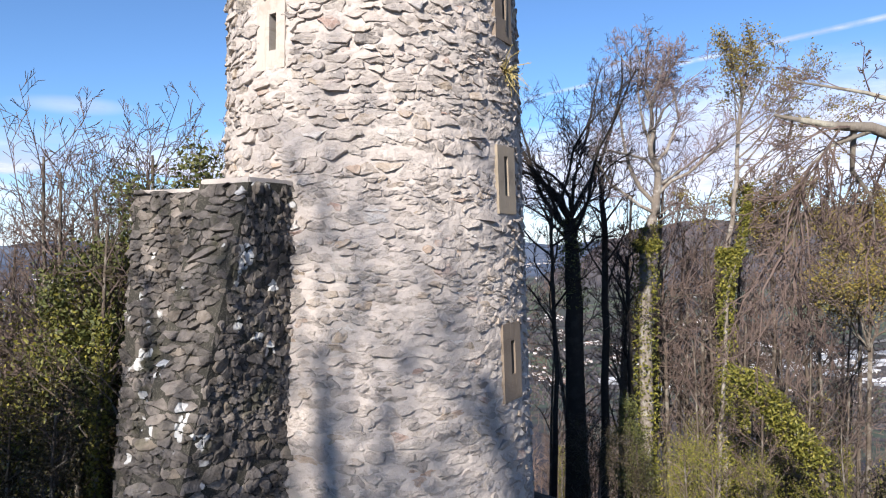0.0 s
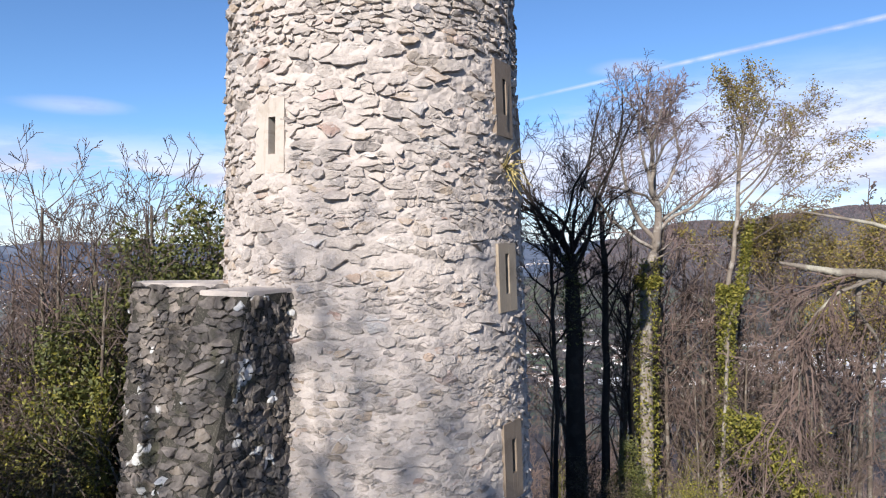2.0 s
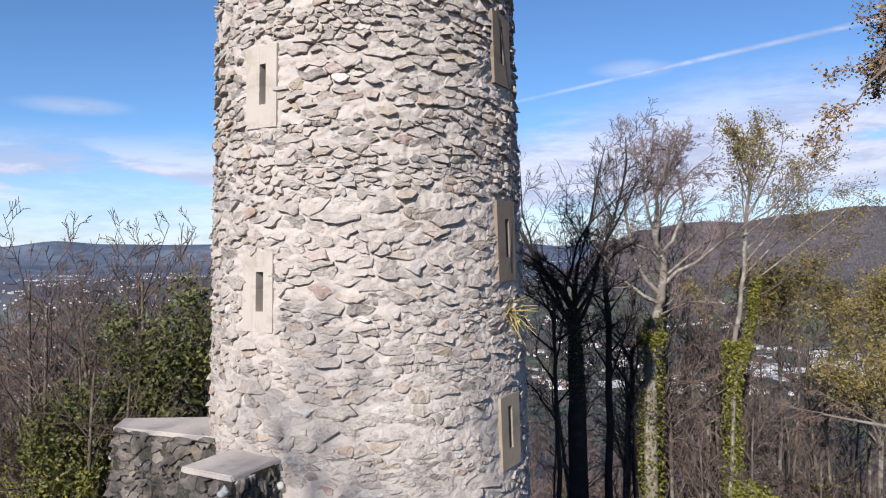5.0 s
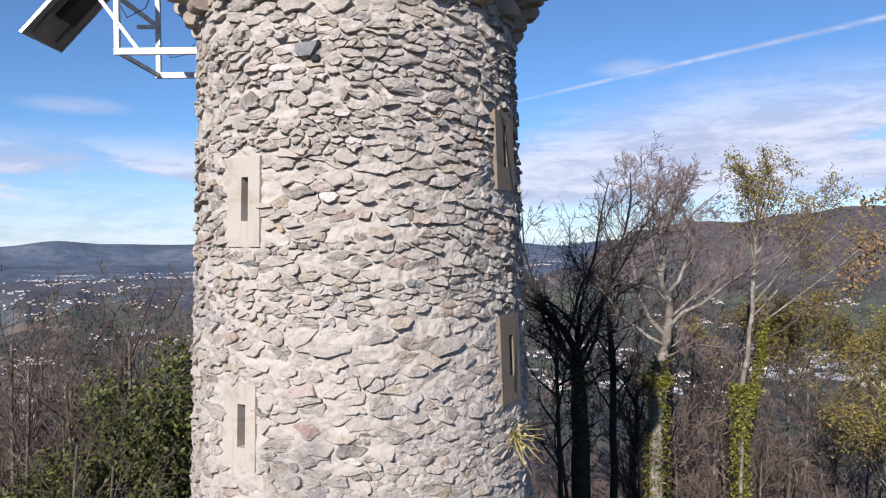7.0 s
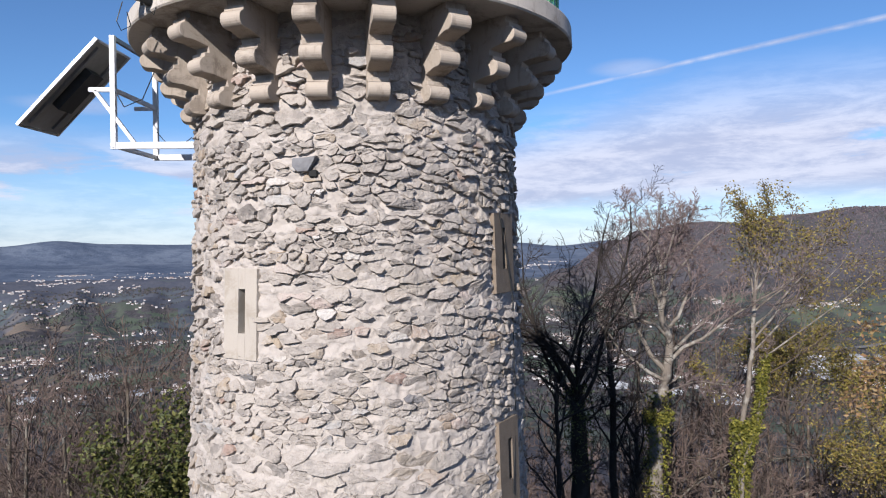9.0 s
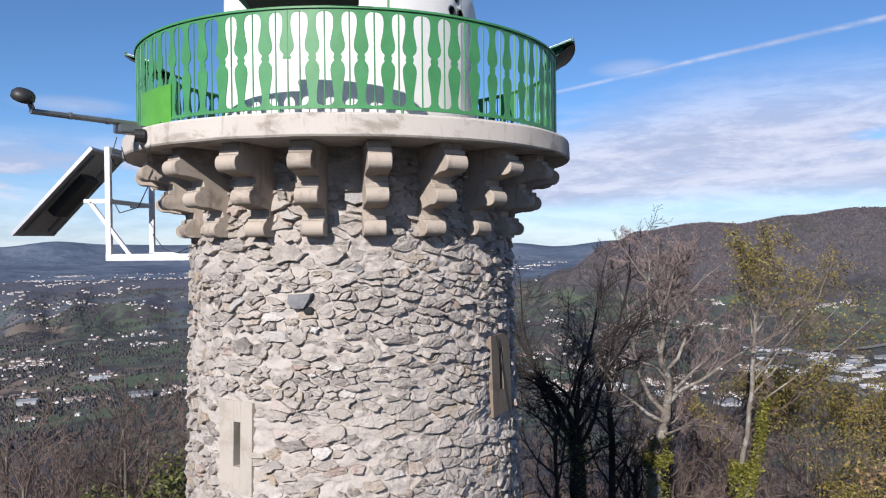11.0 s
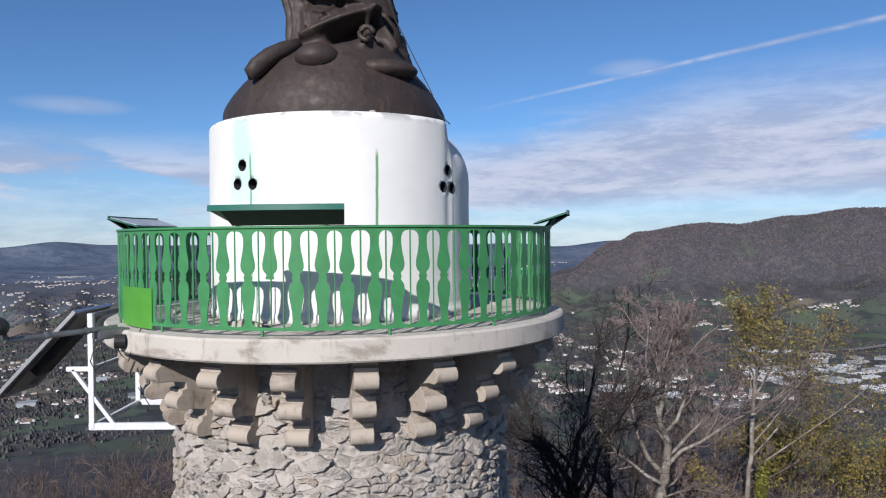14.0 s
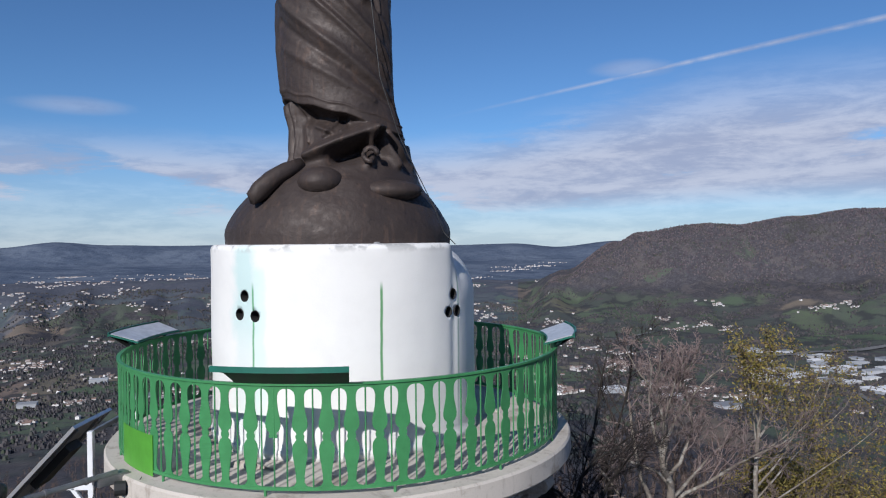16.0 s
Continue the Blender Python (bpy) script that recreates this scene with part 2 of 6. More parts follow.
def drum_mat():
    k = Mat("white_render", 0.75, 0, 0.3)
    x, y, z = k.axes()
    ang = k.math("ARCTAN2", x, k.math("MULTIPLY", y, -1.0))
    c = k.mix(k.span(k.noise(4, 5), 0.35, 0.75, 0, 0.3), (0.70, 0.69, 0.67), (0.61, 0.60, 0.585))
    # pale copper-green wash and thin algae runs below the seams
    for a, w, hi, lo, col, amt in ((-0.60, 0.17, 15.85, 14.4, (0.46, 0.60, 0.59), 0.9), (-0.46, 0.07, 15.6, 13.6, (0.52, 0.67, 0.65), 0.6), (-0.22, 0.05, 15.8, 15.3, (0.62, 0.76, 0.74), 0.35),
                                   (-0.515, 0.012, 15.4, 13.5, (0.10, 0.30, 0.14), 0.9), (0.368, 0.013, 15.4, 13.5, (0.09, 0.26, 0.10), 0.95),
                                   (1.05, 0.015, 15.5, 13.5, (0.22, 0.32, 0.28), 0.8), (0.95, 0.06, 15.85, 15.5, (0.5, 0.55, 0.58), 0.5)):
        wob = k.math("ADD", k.math("SUBTRACT", ang, a), k.math("MULTIPLY", k.math("SUBTRACT", k.noise(2.5, 4), 0.5), w * 1.5))
        m = k.span(k.math("ABSOLUTE", wob), w, w * 0.35)
        v = k.math("MULTIPLY", k.span(z, hi + 0.02, hi - 0.12), k.span(z, lo, lo + 0.8, 0.35, 1.0))
        c = k.mix(k.math("MULTIPLY", k.math("MULTIPLY", m, v), amt), c, col)
    c = k.mix(k.math("MULTIPLY", k.span(z, 15.70, 15.82), k.span(k.noise(5, 4), 0.5, 0.62)), c, (0.35, 0.35, 0.34))
    return k.base(c).bump(k.math("ADD", k.noise(3, 3), k.math("MULTIPLY", k.noise(60, 3), 0.2)), 0.35, 0.02).m


DRUM = drum_mat()


def bronze_mat():
    k = Mat("weathered_bronze", 0.6, 0.2, 0.3)
    c = k.mix(k.noise(2.2, 6, 0.6), (0.031, 0.025, 0.024), (0.056, 0.041, 0.036))
    run = k.noise(3.5, 5, 0.6, vec=k.scaled(3.2, 3.2, 0.35))
    c = k.mix(k.span(run, 0.52, 0.72, 0, 0.5), c, (0.101, 0.066, 0.051))
    c = k.mix(k.span(k.noise(14, 4), 0.6, 0.72, 0, 0.5), c, (0.020, 0.017, 0.017))
    k.rough(k.span(k.noise(8, 4), 0.3, 0.7, 0.5, 0.7))
    return k.base(c).bump(k.math("ADD", k.noise(12, 5), k.math("MULTIPLY", k.noise(2.5, 3), 1.5)), 0.35, 0.03).m


BRONZE = bronze_mat()


def bark_mat(name, a, b, lich, amt):
    k = Mat(name, 0.95, 0, 0.15)
    c = k.mix(k.noise(5, 5, vec=k.scaled(3, 3, 0.8)), a, b)
    c = k.mix(k.span(k.noise(3.2, 5, 0.6), 0.50, 0.62, 0, amt), c, lich)
    return k.base(c).bump(k.noise(18, 4, 0.7, vec=k.scaled(2.5, 2.5, 0.7)), 0.8, 0.03).m


BARK = bark_mat("grey_bark", (0.120, 0.099, 0.078), (0.072, 0.057, 0.045), (0.240, 0.228, 0.198), 0.55)
PALE_BARK = bark_mat("pale_bark", (0.225, 0.195, 0.165), (0.125, 0.106, 0.088), (0.350, 0.335, 0.300), 0.6)
LICHEN_BARK = bark_mat("lichened_bark", (0.22, 0.20, 0.17), (0.12, 0.10, 0.08), (0.34, 0.33, 0.27), 0.8)
TWIG = bark_mat("twig_bark", (0.100, 0.078, 0.066), (0.068, 0.053, 0.047), (0.135, 0.106, 0.090), 0.4)
PALE_TWIG = bark_mat("pale_twig", (0.160, 0.126, 0.106), (0.112, 0.086, 0.074), (0.19, 0.157, 0.136), 0.4)


def leaf_mat(name, *stops):
    k = Mat(name, 0.55, 0, 0.3)
    k.base(k.ramp(k.random(), *stops))
    k.p.inputs["Transmission Weight"].default_value = 0.0
    k.p.inputs["Subsurface Weight"].default_value = 0.0
    return k.m


YELLOW_LEAF = leaf_mat("spring_leaf", (0.0, (0.115, 0.100, 0.025)), (0.4, (0.185, 0.155, 0.035)), (0.75, (0.165, 0.110, 0.035)), (1.0, (0.24, 0.205, 0.055)))
BROWN_LEAF = leaf_mat("dry_leaf", (0.0, (0.17, 0.095, 0.045)), (0.5, (0.23, 0.145, 0.070)), (1.0, (0.18, 0.13, 0.055)))
IVY_LEAF = leaf_mat("ivy_leaf", (0.0, (0.055, 0.062, 0.012)), (0.5, (0.120, 0.118, 0.020)), (1.0, (0.200, 0.178, 0.034)))
GREEN_LEAF = leaf_mat("evergreen_leaf", (0.0, (0.034, 0.044, 0.013)), (0.5, (0.066, 0.076, 0.020)), (1.0, (0.115, 0.112, 0.030)))
STRAW = plain("dry_stems", (0.42, 0.34, 0.13), 0.8, 0, 0.3, 20)


def ground_mat(name, tint, deep):
    """Fields, hedgerows and bare woods, with haze painted in. tint: the haze's bluish colour; deep: how much of it is
    mixed in.
    """
    k = Mat(name, 0.95, 0, 0.1)
    x, y, z = k.axes()
    warp = k.n.new("ShaderNodeVectorMath")
    warp.operation = "ADD"
    wnz = k.n.new("ShaderNodeTexNoise")
    wnz.inputs["Scale"].default_value = 0.004
    wnz.inputs["Detail"].default_value = 4
    k.l.new(k.pos, wnz.inputs["Vector"])
    sc = k.n.new("ShaderNodeVectorMath")
    sc.operation = "SCALE"
    sc.inputs["Scale"].default_value = 160
    k.l.new(wnz.outputs["Color"], sc.inputs[0])
    k.l.new(k.pos, warp.inputs[0])
    k.l.new(sc.outputs[0], warp.inputs[1])
    flat = k.scaled(1, 0.75, 0, warp.outputs[0])
    cell = k.voronoi(0.0078, vec=flat)
    sep = k.n.new("ShaderNodeSeparateColor")
    k.l.new(cell, sep.inputs[0])
    field = k.ramp(sep.outputs[0], (0.0, (0.070, 0.098, 0.056)), (0.25, (0.082, 0.096, 0.066)), (0.42, (0.056, 0.064, 0.056)), (0.6, (0.080, 0.118, 0.060)),
                   (0.80, (0.22, 0.155, 0.12)), (0.85, (0.062, 0.070, 0.060)), (1.0, (0.092, 0.124, 0.068)))
    field = k.mix(k.span(k.noise(0.03, 5), 0.35, 0.7, 0, 0.5), field, (0.080, 0.080, 0.066))
    edge = k.span(k.voronoi(0.0078, "Distance", "DISTANCE_TO_EDGE", vec=flat), 0.13, 0.05, 0, 0.85)
    edge = k.math("MULTIPLY", edge, k.span(k.noise(0.02, 4), 0.40, 0.52))
    field = k.mix(edge, field, (0.034, 0.034, 0.032))
    wood = k.ramp(k.noise(0.06, 8, 0.75), (0.28, (0.028, 0.026, 0.031)), (0.5, (0.064, 0.058, 0.064)), (0.72, (0.112, 0.100, 0.104)))
    wood = k.mix(k.span(k.noise(0.006, 6, 0.65), 0.50, 0.66, 0, 0.6), wood, (0.088, 0.074, 0.062))
    wood = k.mix(k.span(k.noise(0.0045, 7, 0.62, dist=0.5), 0.60, 0.68, 0, 0.8), wood, (0.028, 0.036, 0.022))
    wood = k.mix(k.span(k.noise(0.16, 6, 0.85), 0.44, 0.58, 0, 0.8), wood, (0.034, 0.030, 0.030))
    wood = k.mix(k.span(k.noise(0.018, 6, 0.7, dist=0.4), 0.52, 0.62, 0, 0.5), wood, (0.118, 0.100, 0.090))
    lines = k.noise(0.0060, 8, 0.66)
    woods = k.math("MAXIMUM", k.span(lines, 0.525, 0.55), k.span(k.math("ADD", z, k.math("MULTIPLY", lines, 220)), -85, -50))
    glade = k.math("MULTIPLY", k.span(k.noise(0.0052, 5, 0.6, dist=0.6), 0.60, 0.63), k.span(z, 40, -60))
    woods = k.math("MULTIPLY", woods, k.math("SUBTRACT", 1.0, k.math("MULTIPLY", glade, 0.8)))
    land = k.mix(woods, field, wood)
    near = k.math("ADD", k.math("MULTIPLY", x, x), k.math("MULTIPLY", y, y))
    litter = k.mix(k.noise(1.5, 6, 0.7), (0.055, 0.04, 0.027), (0.028, 0.026, 0.014))
    land = k.mix(k.span(near, 90000, 8000), land, litter)
    # aerial haze, painted as a bluish tint over the land's own colours
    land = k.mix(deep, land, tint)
    return k.base(land).bump(k.math("ADD", k.noise(0.05, 8, 0.75), k.math("MULTIPLY", k.noise(0.012, 4), 2.0)), 0.5, 4.0).m


# painted haze is light on the near land, strong on the plain
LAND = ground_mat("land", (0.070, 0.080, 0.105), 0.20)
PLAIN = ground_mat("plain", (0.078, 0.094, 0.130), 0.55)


# far plain and ridges, with blue haze painted into the base colour
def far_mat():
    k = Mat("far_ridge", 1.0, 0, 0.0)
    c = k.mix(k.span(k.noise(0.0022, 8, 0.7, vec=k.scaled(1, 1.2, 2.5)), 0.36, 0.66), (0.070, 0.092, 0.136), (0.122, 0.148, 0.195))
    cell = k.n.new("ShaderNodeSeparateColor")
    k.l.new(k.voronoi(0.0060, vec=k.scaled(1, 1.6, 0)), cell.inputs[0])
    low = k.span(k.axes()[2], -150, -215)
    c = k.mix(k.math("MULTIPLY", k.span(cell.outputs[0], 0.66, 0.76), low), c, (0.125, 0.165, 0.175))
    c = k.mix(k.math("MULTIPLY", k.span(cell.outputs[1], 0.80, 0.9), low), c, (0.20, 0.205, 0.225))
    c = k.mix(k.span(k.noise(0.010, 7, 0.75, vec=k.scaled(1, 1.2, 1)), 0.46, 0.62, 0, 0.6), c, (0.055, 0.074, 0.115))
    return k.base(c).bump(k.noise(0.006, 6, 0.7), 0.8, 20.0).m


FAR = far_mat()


# ---- mesh helpers ----
def mesh_of(name, verts, faces, mat, smooth=False):
    me = bpy.data.meshes.new(name)
    me.from_pydata([tuple(v) for v in verts], [], [tuple(f) for f in faces])
    me.materials.append(mat)
    if smooth:
        me.polygons.foreach_set("use_smooth", [True] * len(me.polygons))
    me.update()
    return me


def part(name, geo, mat, parent, label="", smooth=False):
    """One mesh object under a thing or a part. geo: a bmesh, or verts and faces, or a mesh."""
    if isinstance(geo, bmesh.types.BMesh):
        me = bpy.data.meshes.new(name)
        geo.to_mesh(me)
        geo.free()
        me.materials.append(mat)
        if smooth:
            me.polygons.foreach_set("use_smooth", [True] * len(me.polygons))
    elif isinstance(geo, tuple):
        me = mesh_of(name, *geo, mat, smooth)
    else:
        me = geo
    ob = new(name, me)
    ob.parent = parent
    if label:
        ob["label"] = label
    return ob


def thing(name, label, category, group="", kind="", at=(0, 0, 0)):
    ob = new(name)
    ob.empty_display_size = 0.2
    ob.location = at
    return tagged(ob, label, category, group, kind)


def box(size, at=(0, 0, 0), m=None, bevel=0.0):
    bm = bmesh.new()
    bmesh.ops.create_cube(bm, size=1, matrix=Matrix.Translation(at) @ Matrix.Diagonal((*size, 1)))
    if bevel:
        bmesh.ops.bevel(bm, geom=bm.edges[:], offset=bevel, segments=2, affect="EDGES")
    if m:
        bmesh.ops.transform(bm, matrix=m, verts=bm.verts)
    return bm


def beam(a, b, w, h, bevel=0.004):
    """A square bar from a to b."""
    a, b = Vector(a), Vector(b)
    d = b - a
    q = d.to_track_quat("X", "Z").to_matrix().to_4x4()
    return box((d.length, w, h), m=Matrix.Translation((a + b) / 2) @ q, bevel=bevel)


def tube(points, radii, sides=6, cap=True):
    """Verts and faces of a tapering tube along points."""
    pts = [Vector(p) for p in points]
    vs, fs = [], []
    ref = Vector((0.31, 0.17, 0.93))
    for i, p in enumerate(pts):
        d = (pts[min(i + 1, len(pts) - 1)] - pts[max(i - 1, 0)])
        d = d.normalized() if d.length > 1e-9 else Vector((0, 0, 1))
        u = d.cross(ref)
        u = u.normalized() if u.length > 1e-3 else d.orthogonal().normalized()
        v = d.cross(u)
        for j in range(sides):
            a = 2 * math.pi * j / sides
            vs.append(p + (u * math.cos(a) + v * math.sin(a)) * radii[i])
    for i in range(len(pts) - 1):
        for j in range(sides):
            a, b = i * sides + j, i * sides + (j + 1) % sides
            fs.append((a, b, b + sides, a + sides))
    if cap:
        fs.append(tuple(range(sides))[::-1])
        fs.append(tuple(range((len(pts) - 1) * sides, len(pts) * sides)))
    return vs, fs


def join(*geos):
    vs, fs = [], []
    for v, f in geos:
        o = len(vs)
        vs += list(v)
        fs += [tuple(i + o for i in q) for q in f]
    return vs, fs


def around(th, r, z):
    """Place at th degrees from the side that faces the camera, turning to the right."""
    a = radians(th)
    return Vector((r * math.sin(a), -r * math.cos(a), z))


def ring(r0, r1, z0, z1, n=120, a0=0.0, a1=360.0):
    """A ring or an arc of one, of rectangular section."""
    full = a1 - a0 >= 359.9
    vs, fs = [], []
    m = n if full else n + 1
    for i in range(m):
        th = a0 + (a1 - a0) * i / n
        vs += [around(th, r0, z0), around(th, r1, z0), around(th, r1, z1), around(th, r0, z1)]
    for i in range(n):
        a, b = i * 4, ((i + 1) % m) * 4
        for j in range(4):
            k = (j + 1) % 4
            fs.append((a + j, b + j, b + k, a + k))
    if not full:
        fs += [(3, 2, 1, 0), tuple((m - 1) * 4 + j for j in range(4))]
    return vs, fs


# ---- the land ----
def bump1(v, a, b):
    t = min(max((v - a) / (b - a), 0.0), 1.0)
    return t * t * (3 - 2 * t)


VALLEY = -250.0
FAR_R = 10000.0
CREST = ((0.00, -3.0), (0.06, -6.5), (0.10, -5.0), (0.17, -2.6), (0.24, -0.35), (0.27, 0.35), (0.35, 0.88), (0.395, 0.78), (0.46, 1.30), (0.53, 1.80), (0.60, 1.75), (0.8, 1.2), (1.1, -1.0), (1.4, -3.5))
RIDGE = ((-1.4, -0.2), (-0.62, -0.15), (-0.56, -0.35), (-0.50, 0.02), (-0.44, -0.25), (-0.36, -0.35), (-0.2, -0.3), (0.0, -0.55), (0.10, -0.45), (0.16, -0.75), (0.24, -0.3), (0.5, -0.2), (1.4, -0.3))


def along(table, v):
    if v <= table[0][0]:
        return table[0][1]
    for (a, p), (b, q) in zip(table, table[1:]):
        if v <= b:
            t = (v - a) / (b - a)
            return p + (q - p) * t * t * (3 - 2 * t)
    return table[-1][1]


def land_z(x, y):
    r = math.hypot(x, y)
    az = math.atan2(x, y)
    # the knoll under the tower, falling away on all sides but towards the ridge behind
    fall = 1.0 if abs(az) < 1.9 else 1.0 - 0.55 * bump1(abs(az), 1.9, 2.7)
    z = VALLEY * fall * (1 - math.exp(-max(r - 4.5 + 2.4 * (1 - bump1(abs(az), 1.3, 1.9)), 0) / 560))
    z += 0.5 * noise.noise((x * 0.12, y * 0.12, 0.3)) * min(r / 12, 1.5)
    if r > 60:
        z += 6 * noise.noise((x / 90, y / 90, 1.7)) * bump1(r, 60, 500)
    if r > 900:
        eye = 15.0
        m = math.tan(radians(along(CREST, az))) * 3300 + eye
        if m > VALLEY:
            t = bump1(r, 1750, 3300)
            rough = noise.fractal((x / 500, y / 500, 0.2), 1.0, 2.0, 5)
            # gullies running down the slope
            gully = abs(noise.noise((az * 16 + 0.35 * rough, r / 2600, 6.1))) + 0.5 * abs(noise.noise((az * 41 + 0.5 * rough, r / 1500, 2.4)))
            back = 1 - bump1(r, 3350, 4600)
            z = max(z, z + ((m - VALLEY) * (t ** 1.25) + rough * 150 * t * (1 - t) - 110 * (0.35 - gully) * t * (1 - t) * 1.4) * back + rough * 6)
        h = math.tan(radians(along(RIDGE, az))) * FAR_R + eye
        t = bump1(r, FAR_R * 0.80, FAR_R)
        if t > 0:
            z2 = VALLEY + (h - VALLEY) * t ** 1.3 + 110 * t * (1 - t) * noise.fractal((x / 1100, y / 1100, 4.2), 1.0, 2.0, 5)
            z = max(z, z2)
    return z


def draw_in(p):
    """Brings what lies beyond 2.5 km nearer along its line from the tower's top, ten kilometres to under five."""
    r = math.hypot(p[0], p[1])
    k = 1.0 if r < 2500 else (2500 + (r - 2500) * 0.31) / r
    return Vector((p[0] * k, p[1] * k, 13 + (p[2] - 13) * k))


def build_land():
    rings = [0.0, 3, 5, 7, 9, 12, 16, 21, 27, 35, 45, 58, 75, 95, 120, 150, 190, 240, 300, 370, 450, 540, 640, 750, 870, 1000]
    while rings[-1] < FAR_R + 100:
        rings.append(rings[-1] + (45 if rings[-1] < 4700 else rings[-1] * 0.035))
    azs = [-0.72 + 1.44 * i / 260 for i in range(261)]
    azs += [0.72 + (2 * math.pi - 1.44) * i / 70 for i in range(1, 70)]
    vs, fs = [(0, 0, land_z(0, 0))], []
    n = len(azs)
    for r in rings[1:]:
        for a in azs:
            x, y = r * math.sin(a), r * math.cos(a)
            vs.append((x, y, land_z(x, y)))
    for j in range(n):
        fs.append((0, 1 + (j + 1) % n, 1 + j))
    for i in range(len(rings) - 2):
        for j in range(n):
            a, b = 1 + i * n + j, 1 + i * n + (j + 1) % n
            fs.append((a, b, b + n, a + n))

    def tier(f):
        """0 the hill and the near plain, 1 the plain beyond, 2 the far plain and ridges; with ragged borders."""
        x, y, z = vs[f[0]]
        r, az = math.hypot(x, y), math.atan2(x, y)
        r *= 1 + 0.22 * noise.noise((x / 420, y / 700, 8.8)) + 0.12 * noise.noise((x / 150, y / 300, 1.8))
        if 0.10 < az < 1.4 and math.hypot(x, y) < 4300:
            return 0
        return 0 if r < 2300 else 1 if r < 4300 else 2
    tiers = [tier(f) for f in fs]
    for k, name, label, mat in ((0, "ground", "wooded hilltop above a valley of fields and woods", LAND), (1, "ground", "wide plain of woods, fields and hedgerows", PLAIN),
                                (2, "backdrop", "far plain and wooded ridges on the horizon, painted hazy blue", FAR)):
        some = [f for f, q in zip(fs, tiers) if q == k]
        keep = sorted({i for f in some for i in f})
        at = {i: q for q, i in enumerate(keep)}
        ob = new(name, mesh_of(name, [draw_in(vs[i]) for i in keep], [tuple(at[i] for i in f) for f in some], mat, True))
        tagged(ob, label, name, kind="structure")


build_land()


# ---- the tower ----
TOP_Z = 13.17                 # underside of the gallery slab
def tower_r(z):
    return 2.084 + 0.0292 * (14.5 - z)


# th, z of lower and upper edge, width, slot th, slot width, slot z, material
WINDOWS = [(-32.5, 6.68, 7.69, 0.53, -31.6, 0.13, 6.94, 7.44, SURROUND),
           (-31.6, 9.26, 10.31, 0.53, -31.0, 0.11, 9.56, 10.07, SURROUND),
           (58.2, 1.99, 3.12, 0.56, 58.9, 0.13, 2.37, 2.86, BROWN_SURROUND),
           (58.6, 4.71, 5.70, 0.56, 58.4, 0.12, 4.97, 5.55, TAN_SURROUND),
           (60.2, 7.25, 8.35, 0.56, 61.0, 0.12, 7.58, 8.10, BROWN_SURROUND),
           (61.6, 9.94, 10.94, 0.56, 61.6, 0.11, 10.24, 10.76, BROWN_SURROUND)]

tower = thing("stone_tower", "round rubble-stone tower with slit windows and a corbelled gallery", "tower")


def in_window(th, z, pad=0.0):
    for w in WINDOWS:
        if abs(th - w[0]) * radians(1) * tower_r(z) < w[3] / 2 + pad and w[1] - pad < z < w[2] + pad:
            return True
    return False


def build_wall():
    ths = [-90 + 0.5 * i for i in range(401)] + [110 + 5 * i for i in range(1, 32)]
    zs = [-1.5 + 0.25 * i for i in range(6)] + [0.025 * i for i in range(533)]
    nt = len(ths)
    vs, fs = [], []
    for z in zs:
        r = tower_r(z)
        sink, rough = 0.016 * bump1(z, 4.5, 10.5), 0.55 + 0.45 * bump1(z, 4.0, 9.0)
        for th in ths:
            p = around(th, r, z)
            lump = noise.noise(Vector((p.x * 5, p.y * 5, z * 8)))
            fine = noise.noise(Vector((p.x * 15, p.y * 15, z * 26)))
            d = (0.034 * lump + 0.028 * fine) * rough - 0.001 - sink
            vs.append(around(th, r + d, z))
    for i in range(len(zs) - 1):
        for j in range(nt):
            th, z = (ths[j] + (ths[j + 1] if j + 1 < nt else 270)) / 2, (zs[i] + zs[i + 1]) / 2
            hole = any(abs(th - w[0]) * radians(1) * tower_r(z) < w[3] / 2 - 0.05 and w[1] + 0.05 < z < w[2] - 0.05 for w in WINDOWS)
            if not hole:
                a, b = i * nt + j, i * nt + (j + 1) % nt
                fs.append((a, b, b + nt, a + nt))
    # the top closes under the slab
    top = len(vs)
    vs.append((0, 0, zs[-1]))
    o = (len(zs) - 1) * nt
    fs += [(o + j, o + (j + 1) % nt, top) for j in range(nt)]
    return part("wall", (vs, fs), MORTAR, tower, "rubble wall with pale lime mortar", True)


tower_wall = build_wall()


